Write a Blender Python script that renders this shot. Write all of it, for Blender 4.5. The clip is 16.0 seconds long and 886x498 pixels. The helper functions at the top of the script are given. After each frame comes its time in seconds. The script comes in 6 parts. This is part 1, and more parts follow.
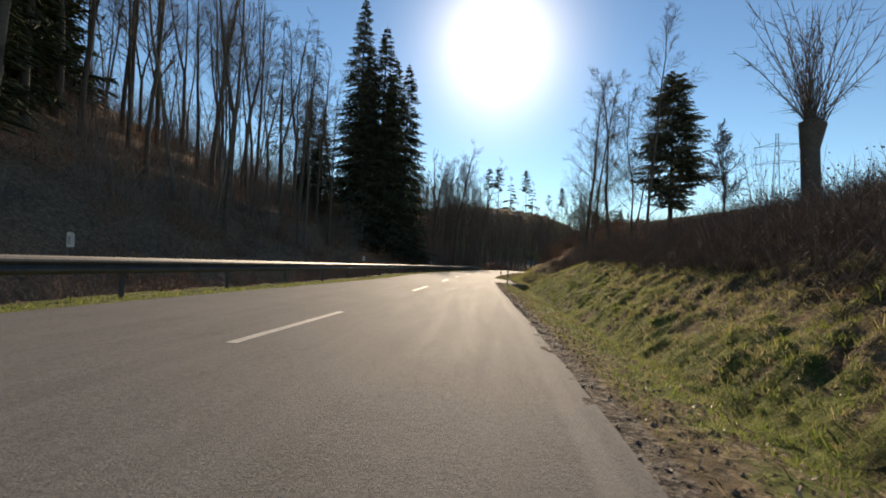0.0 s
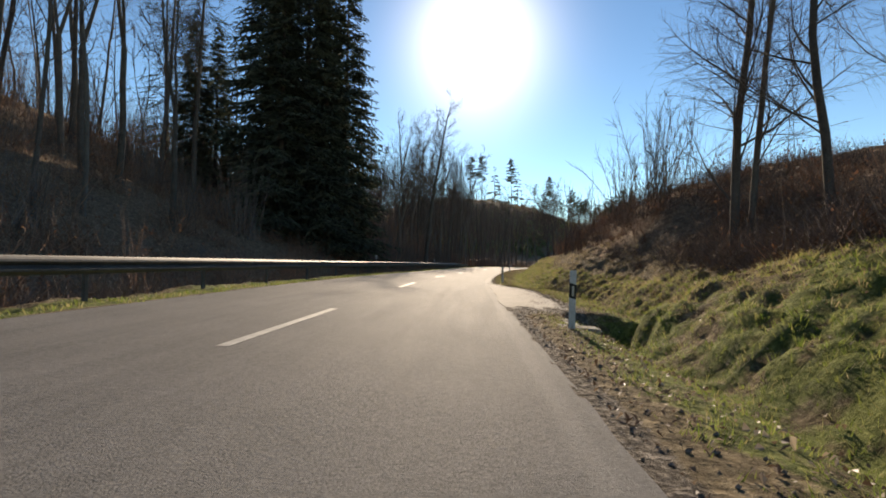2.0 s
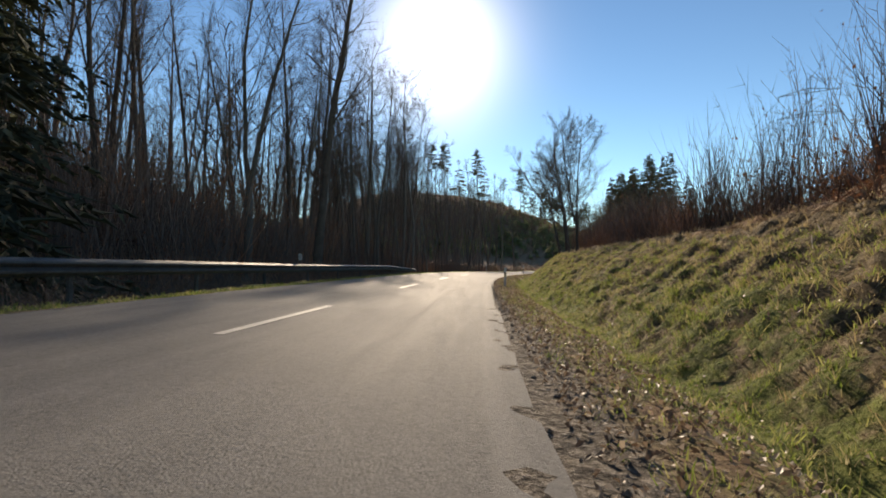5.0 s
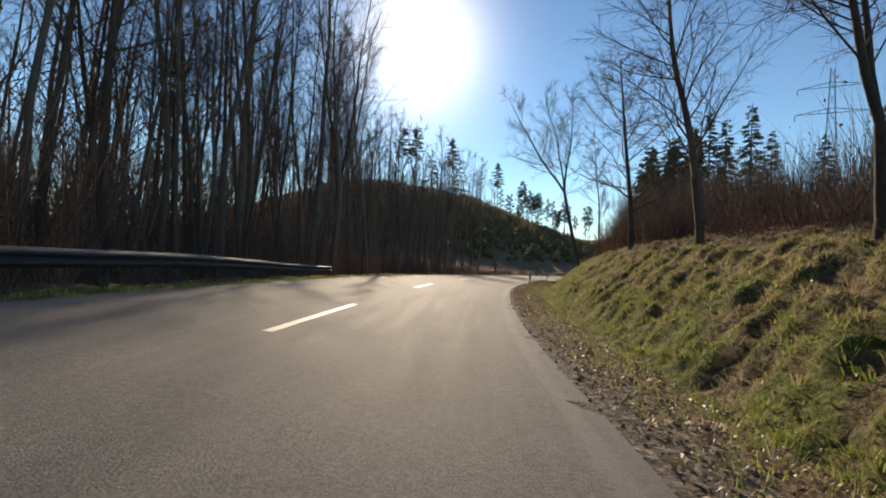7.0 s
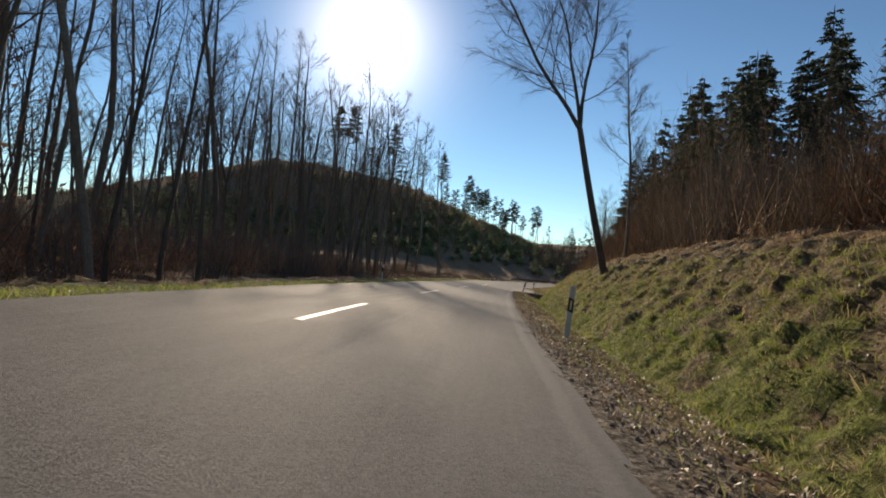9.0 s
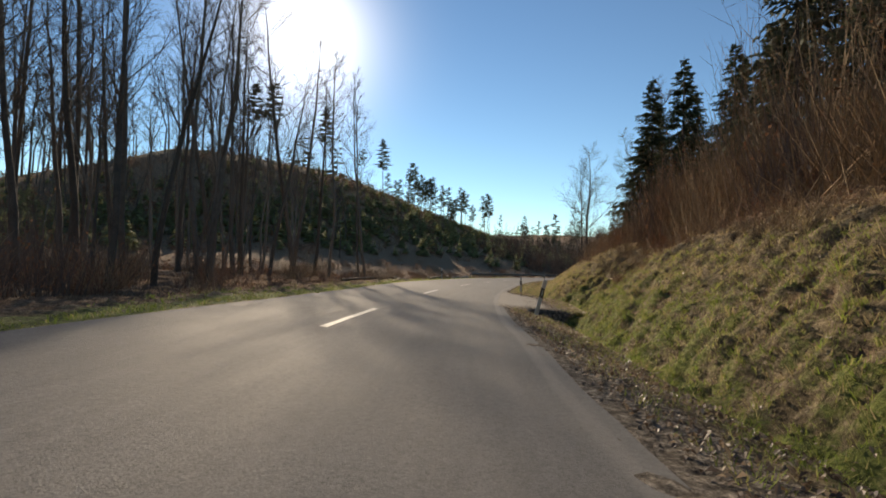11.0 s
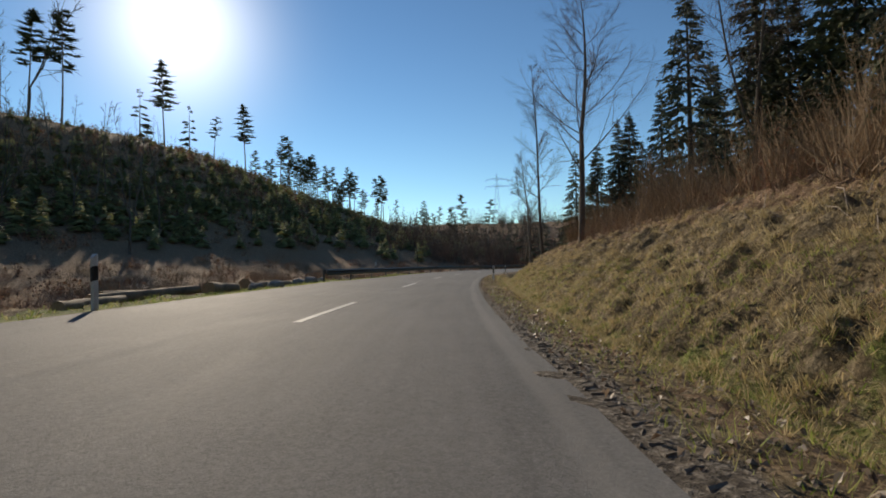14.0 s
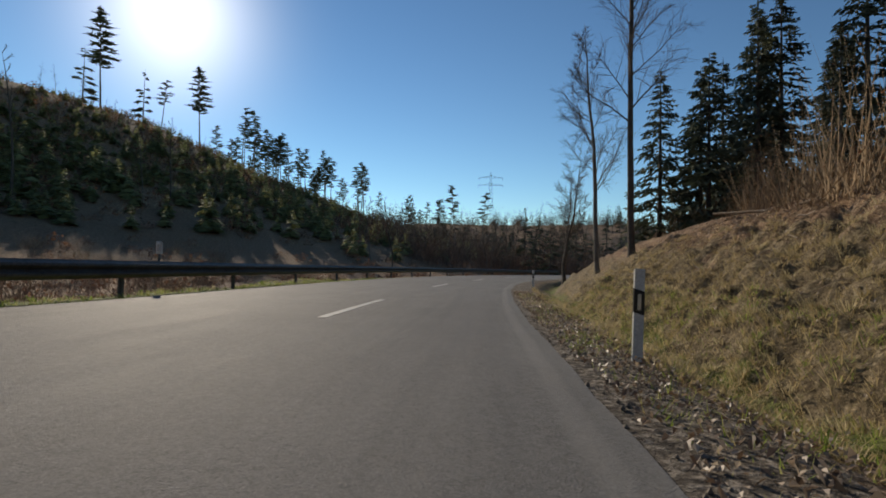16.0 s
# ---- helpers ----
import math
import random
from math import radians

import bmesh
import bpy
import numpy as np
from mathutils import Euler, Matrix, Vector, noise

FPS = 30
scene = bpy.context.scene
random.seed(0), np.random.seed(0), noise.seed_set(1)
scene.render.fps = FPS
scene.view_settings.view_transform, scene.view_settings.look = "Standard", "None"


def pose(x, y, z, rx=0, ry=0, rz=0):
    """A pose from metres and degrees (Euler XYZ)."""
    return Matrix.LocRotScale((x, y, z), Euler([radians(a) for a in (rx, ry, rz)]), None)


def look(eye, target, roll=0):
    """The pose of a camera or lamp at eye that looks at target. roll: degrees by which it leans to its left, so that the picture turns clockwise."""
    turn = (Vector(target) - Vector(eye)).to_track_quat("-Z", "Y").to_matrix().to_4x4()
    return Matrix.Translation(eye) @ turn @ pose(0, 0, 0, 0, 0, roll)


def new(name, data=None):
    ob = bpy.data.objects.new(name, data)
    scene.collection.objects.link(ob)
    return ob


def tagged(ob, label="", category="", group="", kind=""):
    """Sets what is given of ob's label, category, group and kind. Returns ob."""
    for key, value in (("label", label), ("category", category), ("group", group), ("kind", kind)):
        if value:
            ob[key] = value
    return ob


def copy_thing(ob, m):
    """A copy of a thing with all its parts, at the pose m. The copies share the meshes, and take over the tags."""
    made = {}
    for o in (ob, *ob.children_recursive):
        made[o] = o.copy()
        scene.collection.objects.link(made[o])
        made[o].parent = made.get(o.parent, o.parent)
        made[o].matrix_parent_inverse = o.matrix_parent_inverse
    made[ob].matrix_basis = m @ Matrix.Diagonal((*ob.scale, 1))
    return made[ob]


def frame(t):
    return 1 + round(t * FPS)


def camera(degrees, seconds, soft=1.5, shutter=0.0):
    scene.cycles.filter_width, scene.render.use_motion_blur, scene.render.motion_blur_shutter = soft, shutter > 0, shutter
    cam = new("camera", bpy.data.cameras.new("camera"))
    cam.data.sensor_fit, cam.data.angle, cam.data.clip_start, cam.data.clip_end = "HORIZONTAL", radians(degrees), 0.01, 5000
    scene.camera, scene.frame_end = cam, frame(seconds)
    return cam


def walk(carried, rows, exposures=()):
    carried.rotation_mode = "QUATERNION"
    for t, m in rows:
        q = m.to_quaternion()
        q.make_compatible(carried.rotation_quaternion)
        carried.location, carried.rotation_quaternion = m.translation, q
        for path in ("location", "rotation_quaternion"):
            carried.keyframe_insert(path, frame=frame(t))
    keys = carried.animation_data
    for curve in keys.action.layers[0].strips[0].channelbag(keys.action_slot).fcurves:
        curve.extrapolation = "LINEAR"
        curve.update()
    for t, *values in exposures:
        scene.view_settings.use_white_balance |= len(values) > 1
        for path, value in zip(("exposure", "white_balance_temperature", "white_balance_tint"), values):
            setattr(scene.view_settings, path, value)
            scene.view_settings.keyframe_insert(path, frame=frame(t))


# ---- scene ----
cam = camera(81.0, 16.0, soft=1.8, shutter=0.0)
PATH = [
    (0, (0.171, 0.092, 1.046), (0.149, 2.09, 1.106), 2.5),
    (0.5, (0.539, 6.315, 1.051), (0.634, 8.312, 1.111), 1.3),
    (1, (1.02, 12.561, 0.991), (1.1, 14.559, 1.045), 1.7),
    (1.5, (1.4, 18.613, 0.951), (1.462, 20.611, 1.006), 1.4),
    (2, (1.832, 24.745, 0.908), (1.873, 26.744, 0.961), 1.0),
    (2.5, (2.216, 30.707, 0.914), (2.303, 32.704, 0.966), 0.5),
    (3, (2.913, 36.739, 0.887), (3.033, 38.735, 0.943), -0.6),
    (3.2, (3.192, 39.112, 0.876), (3.355, 41.105, 0.93), -0.7),
    (5.3, (6.265, 64.031, 0.807), (6.455, 66.021, 0.881), 0.8),
    (5.5, (6.565, 66.38, 0.815), (6.786, 68.366, 0.891), 1.0),
    (6, (7.404, 72.335, 0.856), (7.589, 74.325, 0.928), 2.1),
    (6.5, (8.286, 78.131, 0.916), (8.508, 80.117, 0.986), 2.5),
    (7, (9.221, 83.894, 0.93), (9.512, 85.871, 0.997), 3.1),
    (7.5, (10.413, 89.515, 0.938), (10.804, 91.475, 1.01), 3.2),
    (8, (11.747, 95.062, 0.974), (12.178, 97.014, 1.051), 3.6),
    (8.5, (13.006, 100.576, 0.992), (13.473, 102.519, 1.071), 4.8),
    (9, (14.572, 106.234, 1.043), (15.081, 108.166, 1.122), 5.3),
    (9.5, (16.314, 111.66, 1.08), (16.943, 113.557, 1.173), 3.6),
    (11.8, (26.408, 136.928, 0.901), (27.167, 138.777, 0.962), 0.2),
    (12, (27.41, 139.093, 0.893), (28.232, 140.915, 0.953), -0.2),
    (12.5, (30.212, 144.41, 0.842), (31.129, 146.187, 0.895), -0.2),
    (13, (33.189, 149.854, 0.792), (34.072, 151.648, 0.843), 0.9),
    (13.5, (36.025, 155.255, 0.817), (36.913, 157.046, 0.874), 1.1),
    (14, (39.052, 160.493, 0.809), (40.1, 162.195, 0.873), -1.0),
    (14.5, (42.364, 165.526, 0.755), (43.441, 167.21, 0.817), 0.7),
    (15, (45.82, 170.596, 0.755), (46.885, 172.287, 0.818), 1.5),
    (15.5, (49.138, 175.763, 0.782), (50.169, 177.476, 0.847), 1.7),
    (16, (52.591, 180.788, 0.734), (53.676, 182.466, 0.807), 1.4),]
walk(cam, [(t, look(eye, target, roll)) for t, eye, target, roll in PATH],
     exposures=[(0, 0.12, 8000, 14), (1.5, 0.22, 8000, 14), (3, 0.36, 7450, 14), (6, 0.20, 7950, 14), (8.5, 0.14, 7800, 14), (9.5, -0.12, 7650, 14), (12, 0.25, 8150, 12), (13, 0.02, 7600, 11), (14, -0.18, 7200, 11), (15, -0.36, 7150, 11), (16, -0.30, 7100, 11)])

# ---- daylight ----
SUN_EL, SUN_AZ = radians(23.0), radians(4.5)      # azimuth from +y towards +x
SUN_DIR = Vector((math.sin(SUN_AZ) * math.cos(SUN_EL), math.cos(SUN_AZ) * math.cos(SUN_EL), math.sin(SUN_EL)))
world = bpy.data.worlds.new("daylight")
scene.world = world
world.use_nodes = True
wn, wl = world.node_tree.nodes, world.node_tree.links


def nishita(air, dust, ozone, el=SUN_EL):
    t = wn.new("ShaderNodeTexSky")
    t.sky_type, t.sun_disc = "NISHITA", False
    t.sun_elevation, t.sun_rotation, t.altitude = el, SUN_AZ, 300
    t.air_density, t.dust_density, t.ozone_density = air, dust, ozone
    return t.outputs[0]


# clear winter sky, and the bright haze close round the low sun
tint = wn.new("ShaderNodeMix")
tint.data_type, tint.blend_type, tint.inputs[0].default_value = "RGBA", "MULTIPLY", 1.0
tint.inputs[7].default_value = (0.13, 0.1365, 0.1265, 1)
wl.new(nishita(1.0, 0.0, 4.0), tint.inputs[6])
deepen = wn.new("ShaderNodeGamma")
deepen.inputs[1].default_value = 1.27
wl.new(tint.outputs[2], deepen.inputs[0])
wl.new(deepen.outputs[0], wn["Background"].inputs[0])
wn["Background"].inputs[1].default_value = 1.12
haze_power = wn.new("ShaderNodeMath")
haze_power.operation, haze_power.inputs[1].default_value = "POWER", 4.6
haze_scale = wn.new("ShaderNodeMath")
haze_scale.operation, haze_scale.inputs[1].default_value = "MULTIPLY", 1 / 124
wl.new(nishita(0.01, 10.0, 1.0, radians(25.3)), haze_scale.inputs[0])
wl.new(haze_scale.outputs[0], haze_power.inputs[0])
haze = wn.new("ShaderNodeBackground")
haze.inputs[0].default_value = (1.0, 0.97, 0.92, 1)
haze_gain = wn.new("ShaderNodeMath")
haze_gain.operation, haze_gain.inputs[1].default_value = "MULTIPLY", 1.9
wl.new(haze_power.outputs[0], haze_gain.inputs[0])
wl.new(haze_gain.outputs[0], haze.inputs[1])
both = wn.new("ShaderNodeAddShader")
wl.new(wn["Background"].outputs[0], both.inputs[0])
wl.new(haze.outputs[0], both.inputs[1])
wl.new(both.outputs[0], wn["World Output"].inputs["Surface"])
sun_data = bpy.data.lights.new("sun", "SUN")
sun_data.energy, sun_data.angle, sun_data.color = 5.0, radians(0.9), (1.0, 0.90, 0.76)
sun = new("sun", sun_data)
sun.matrix_world = look(SUN_DIR * 300, (0, 0, 0))


# ---- materials ----
def node_mat(name, rough=0.9, spec=0.3):
    m = bpy.data.materials.new(name)
    m.use_nodes = True
    n, l = m.node_tree.nodes, m.node_tree.links
    b = n["Principled BSDF"]
    b.inputs["Roughness"].default_value = rough
    b.inputs["Specular IOR Level"].default_value = spec
    return m, n, l, b


def noise_node(n, l, scale, detail=4, rough=0.6, vec=None):
    t = n.new("ShaderNodeTexNoise")
    t.inputs["Scale"].default_value, t.inputs["Detail"].default_value, t.inputs["Roughness"].default_value = scale, detail, rough
    if vec is None:
        g = n.new("ShaderNodeNewGeometry")
        vec = g.outputs["Position"]
    l.new(vec, t.inputs["Vector"])
    return t.outputs["Fac"]


def ramp(n, l, fac, stops):
    r = n.new("ShaderNodeValToRGB")
    el = r.color_ramp.elements
    while len(el) < len(stops):
        el.new(0.5)
    for e, (pos, col) in zip(el, stops):
        e.position, e.color = pos, (*col, 1)
    l.new(fac, r.inputs[0])
    return r.outputs[0]


def mix(n, l, fac, a, b, kind="MIX"):
    x = n.new("ShaderNodeMix")
    x.data_type, x.blend_type = "RGBA", kind
    if isinstance(fac, (int, float)):
        x.inputs[0].default_value = fac
    else:
        l.new(fac, x.inputs[0])
    for k, v in ((6, a), (7, b)):
        if isinstance(v, tuple):
            x.inputs[k].default_value = (*v, 1)
        else:
            l.new(v, x.inputs[k])
    return x.outputs[2]


def math_node(n, l, op, a, b=0.5):
    x = n.new("ShaderNodeMath")
    x.operation = op
    for k, v in ((0, a), (1, b)):
        if isinstance(v, (int, float)):
            x.inputs[k].default_value = v
        else:
            l.new(v, x.inputs[k])
    return x.outputs[0]


def bump(n, l, b, height, strength, dist):
    u = n.new("ShaderNodeBump")
    u.inputs["Strength"].default_value, u.inputs["Distance"].default_value = strength, dist
    l.new(height, u.inputs["Height"])
    l.new(u.outputs[0], b.inputs["Normal"])


def object_pos(n):
    return n.new("ShaderNodeTexCoord").outputs["Object"]


def let_through(n, l, bs, col, amount):
    """Thin foliage that passes part of the light on."""
    t = n.new("ShaderNodeBsdfTranslucent")
    l.new(col, t.inputs["Color"])
    x = n.new("ShaderNodeMixShader")
    x.inputs[0].default_value = amount
    l.new(bs.outputs[0], x.inputs[1])
    l.new(t.outputs[0], x.inputs[2])
    l.new(x.outputs[0], n["Material Output"].inputs["Surface"])


def plain(name, a, b, scale, rough, bump_scale=0, strength=0.3, dist=0.01, metal=0.0, local=True, spec=0.3, per_island=0.0, per_object=0.0, through_light=0.0):
    """Two-tone surface with coarse and fine variation."""
    m, n, l, bs = node_mat(name, rough, spec)
    vec = object_pos(n) if local else None
    big = noise_node(n, l, scale, 5, 0.65, vec)
    col = ramp(n, l, big, [(0.3, a), (0.7, b)])
    fine = noise_node(n, l, scale * 9, 3, 0.6, vec)
    col = mix(n, l, 0.35, col, ramp(n, l, fine, [(0.3, tuple(c * 0.55 for c in a)), (0.75, tuple(min(1, c * 1.3) for c in b))]))
    if per_island:
        g = n.new("ShaderNodeNewGeometry")
        v = math_node(n, l, "MULTIPLY_ADD", g.outputs["Random Per Island"], 2 * per_island)
        v.node.inputs[2].default_value = 1 - per_island
        col = mix(n, l, 1.0, col, v, "MULTIPLY")
    if per_object:
        g = n.new("ShaderNodeObjectInfo")
        v = math_node(n, l, "MULTIPLY_ADD", g.outputs["Random"], 2 * per_object)
        v.node.inputs[2].default_value = 1 - per_object
        col = mix(n, l, 1.0, col, v, "MULTIPLY")
    l.new(col, bs.inputs["Base Color"])
    bs.inputs["Metallic"].default_value = metal
    if bump_scale:
        bump(n, l, bs, noise_node(n, l, bump_scale, 4, 0.7, vec), strength, dist)
    if through_light:
        let_through(n, l, bs, col, through_light)
    return m


def island_mat(name, stops, rough=0.8, spec=0.25, through_light=0.0):
    """Every loose piece takes its own tone from the ramp."""
    m, n, l, bs = node_mat(name, rough, spec)
    g = n.new("ShaderNodeNewGeometry")
    patch = noise_node(n, l, 0.35, 4, 0.6)
    f = math_node(n, l, "MULTIPLY", g.outputs["Random Per Island"], 0.58)
    patch = mix(n, l, 0.42, patch, noise_node(n, l, 4.5, 3, 0.6))
    f = math_node(n, l, "ADD", f, math_node(n, l, "MULTIPLY_ADD", patch, 1.5))
    f.node.inputs[1].links[0].from_node.inputs[2].default_value = -0.55
    col = ramp(n, l, f, stops)
    l.new(col, bs.inputs["Base Color"])
    if through_light:
        let_through(n, l, bs, col, through_light)
    return m


def asphalt_mat():
    m, n, l, b = node_mat("asphalt", 0.9, 0.08)
    grain = noise_node(n, l, 75, 4, 0.75)
    coarse = noise_node(n, l, 22, 5, 0.8)
    wear = noise_node(n, l, 0.8, 6, 0.62)
    patch = noise_node(n, l, 0.11, 4, 0.5)
    col = ramp(n, l, grain, [(0.36, (0.054, 0.052, 0.049)), (0.50, (0.178, 0.173, 0.164)), (0.64, (0.345, 0.333, 0.315))])
    col = mix(n, l, 0.5, col, ramp(n, l, coarse, [(0.38, (0.082, 0.079, 0.075)), (0.5, (0.18, 0.175, 0.166)), (0.64, (0.285, 0.276, 0.262))]))
    col = mix(n, l, 0.35, col, ramp(n, l, wear, [(0.3, (0.115, 0.112, 0.106)), (0.7, (0.205, 0.199, 0.189))]))
    col = mix(n, l, 0.25, col, ramp(n, l, patch, [(0.35, (0.10, 0.097, 0.092)), (0.65, (0.20, 0.194, 0.184))]))
    uv = n.new("ShaderNodeUVMap")
    sep = n.new("ShaderNodeSeparateXYZ")
    l.new(uv.outputs[0], sep.inputs[0])
    # streaks drawn out along the lane
    stretch = n.new("ShaderNodeMapping")
    stretch.inputs["Scale"].default_value = (26, 1.4, 1)
    l.new(uv.outputs[0], stretch.inputs["Vector"])
    streak = noise_node(n, l, 1.0, 4, 0.6, stretch.outputs[0])
    col = mix(n, l, 0.35, col, ramp(n, l, streak, [(0.3, (0.55, 0.55, 0.55)), (0.7, (1.25, 1.24, 1.21))]), "MULTIPLY")
    # worn wheel tracks
    tracks = ramp(n, l, sep.outputs[0], [(0.14, (0, 0, 0)), (0.20, (1, 1, 1)), (0.27, (0, 0, 0)), (0.40, (0, 0, 0)), (0.46, (0, 0, 0)), (0.60, (0, 0, 0)), (0.68, (1, 1, 1)), (0.75, (0, 0, 0)), (0.86, (0.8, 0.8, 0.8)), (0.93, (0, 0, 0))])
    col = mix(n, l, math_node(n, l, "MULTIPLY", tracks, 0.18), col, (0.21, 0.201, 0.184))
    # pale worn band inside the dusty edge
    u = math_node(n, l, "MULTIPLY_ADD", wear, 0.014)
    u.node.inputs[2].default_value = -0.007
    margin = ramp(n, l, math_node(n, l, "ADD", sep.outputs[0], u), [(0.948, (0, 0, 0)), (0.958, (1, 1, 1)), (0.972, (1, 1, 1)), (0.98, (0.3, 0.3, 0.3)), (1.0, (0.4, 0.4, 0.4))])
    col = mix(n, l, math_node(n, l, "MULTIPLY", margin, 0.33), col, (0.30, 0.288, 0.262))
    l.new(col, b.inputs["Base Color"])
    l.new(math_node(n, l, "MULTIPLY_ADD", streak, 0.2), b.inputs["Roughness"])
    b.inputs["Roughness"].links[0].from_node.inputs[2].default_value = 0.66
    bump(n, l, b, mix(n, l, 0.5, grain, coarse), 0.8, 0.02)
    return m


def ground_mat():
    m, n, l, b = node_mat("turf_and_litter", 0.95, 0.15)
    at = n.new("ShaderNodeAttribute")
    at.attribute_name = "cover"
    sep = n.new("ShaderNodeSeparateColor")
    l.new(at.outputs["Color"], sep.inputs[0])
    a, f, big = noise_node(n, l, 1.9, 6, 0.7), noise_node(n, l, 15, 5, 0.75), noise_node(n, l, 0.4, 4, 0.6)
    clod = n.new("ShaderNodeTexVoronoi")
    clod.inputs["Scale"].default_value = 5.5
    warp = mix(n, l, 0.25, n.new("ShaderNodeNewGeometry").outputs["Position"], n.new("ShaderNodeTexNoise").outputs["Color"], "ADD")
    l.new(warp, clod.inputs["Vector"])
    g = mix(n, l, 0.55, f, noise_node(n, l, 5.0, 5, 0.75))
    green = ramp(n, l, g, [(0.34, (0.042, 0.05, 0.015)), (0.5, (0.135, 0.158, 0.042)), (0.64, (0.29, 0.305, 0.10))])
    tan = ramp(n, l, g, [(0.36, (0.05, 0.036, 0.022)), (0.5, (0.165, 0.126, 0.074)), (0.63, (0.40, 0.32, 0.20))])
    litter = ramp(n, l, g, [(0.34, (0.085, 0.054, 0.036)), (0.5, (0.24, 0.155, 0.096)), (0.64, (0.45, 0.325, 0.21))])
    dirt = ramp(n, l, f, [(0.36, (0.045, 0.037, 0.03)), (0.5, (0.14, 0.118, 0.094)), (0.64, (0.36, 0.315, 0.26))])

    def soft(chan, w):
        v = math_node(n, l, "ADD", chan, math_node(n, l, "MULTIPLY_ADD", mix(n, l, 0.45, a, big), w))
        v.node.inputs[1].links[0].from_node.inputs[2].default_value = -0.5 * w
        return ramp(n, l, v, [(0.36, (0, 0, 0)), (0.64, (1, 1, 1))])
    col = mix(n, l, soft(sep.outputs[0], 3.6), tan, green)
    col = mix(n, l, soft(sep.outputs[1], 2.6), col, litter)
    col = mix(n, l, soft(sep.outputs[2], 1.2), col, dirt)
    l.new(col, b.inputs["Base Color"])
    h = math_node(n, l, "MULTIPLY_ADD", clod.outputs["Distance"], -0.9)
    l.new(f, h.node.inputs[2])
    bump(n, l, b, h, 0.8, 0.12)
    return m


M_ASPHALT, M_GROUND = asphalt_mat(), ground_mat()
M_DIRT = plain("packed_gravel", (0.128, 0.114, 0.096), (0.228, 0.204, 0.172), 2.2, 0.8, 60, 0.8, 0.012, local=False)
M_PAINT = plain("road_paint", (0.28, 0.27, 0.24), (0.52, 0.50, 0.45), 5, 0.6, 90, 0.4, 0.004, local=False)
M_BARK = plain("bark", (0.065, 0.054, 0.044), (0.155, 0.128, 0.102), 2.2, 0.9, 16, 0.6, 0.03, per_object=0.25)
M_BARKPALE = plain("grey_bark", (0.10, 0.088, 0.074), (0.215, 0.19, 0.156), 2.2, 0.9, 16, 0.5, 0.02, per_object=0.2)
M_TWIG = plain("twigs", (0.09, 0.070, 0.058), (0.20, 0.152, 0.122), 1.2, 0.85, per_island=0.3, per_object=0.25)
M_TWIGRED = plain("red_brown_twigs", (0.16, 0.088, 0.056), (0.33, 0.195, 0.125), 0.8, 0.9, per_island=0.45, per_object=0.3)
M_TWIGTAN = plain("dry_stems", (0.19, 0.13, 0.078), (0.38, 0.28, 0.17), 0.8, 0.9, per_island=0.4, per_object=0.2)
M_NEEDLE = plain("spruce_needles", (0.095, 0.108, 0.078), (0.195, 0.21, 0.138), 0.8, 0.75, per_island=0.45, per_object=0.25, through_light=0.6)
M_PINE = plain("pine_needles", (0.065, 0.08, 0.042), (0.15, 0.165, 0.085), 0.6, 0.75, per_island=0.4, per_object=0.2, through_light=0.5)
M_YOUNG = plain("young_conifer_needles", (0.125, 0.14, 0.062), (0.28, 0.285, 0.13), 0.4, 0.8, per_island=0.4, per_object=0.35, through_light=0.4)
M_GRASS = island_mat("grass_blades", [(0.0, (0.11, 0.17, 0.028)), (0.28, (0.22, 0.30, 0.055)), (0.52, (0.34, 0.37, 0.10)), (0.74, (0.44, 0.38, 0.18)), (1.0, (0.56, 0.47, 0.29))], 0.7, 0.3, 0.5)
M_STRAW = island_mat("dry_grass_blades", [(0.0, (0.16, 0.14, 0.055)), (0.25, (0.33, 0.26, 0.125)), (0.6, (0.48, 0.38, 0.20)), (1.0, (0.60, 0.49, 0.31))], 0.75, 0.25, 0.5)
M_TUSSOCK = island_mat("bleached_tussocks", [(0.0, (0.26, 0.22, 0.10)), (0.4, (0.48, 0.40, 0.22)), (1.0, (0.70, 0.60, 0.40))], 0.75, 0.25, 0.5)
M_DEADWOOD = island_mat("dead_branches", [(0.0, (0.10, 0.075, 0.055)), (0.5, (0.26, 0.205, 0.155)), (1.0, (0.50, 0.43, 0.35))], 0.85, 0.2)
M_LEAF = island_mat("fallen_leaves", [(0.0, (0.05, 0.034, 0.025)), (0.32, (0.13, 0.085, 0.056)), (0.55, (0.30, 0.22, 0.15)), (0.78, (0.50, 0.40, 0.29)), (1.0, (0.68, 0.58, 0.45))], 0.5, 0.5, 0.3)
M_BRUSHLEAF = island_mat("withered_clinging_leaves", [(0.0, (0.075, 0.04, 0.026)), (0.4, (0.21, 0.10, 0.058)), (0.75, (0.33, 0.175, 0.095)), (1.0, (0.43, 0.28, 0.16))], 0.75, 0.25, 0.28)
M_DARKLEAF = island_mat("dark_bramble_leaves", [(0.0, (0.05, 0.033, 0.025)), (0.5, (0.12, 0.078, 0.053)), (0.85, (0.22, 0.15, 0.098)), (1.0, (0.17, 0.18, 0.07))], 0.75, 0.25, 0.15)
M_STEEL = plain("weathered_galvanised_steel", (0.065, 0.062, 0.058), (0.15, 0.145, 0.135), 2.5, 0.62, 40, 0.2, 0.002, metal=0.3)
M_WHITE = plain("white_plastic", (0.48, 0.47, 0.44), (0.68, 0.67, 0.63), 5, 0.55, local=True)
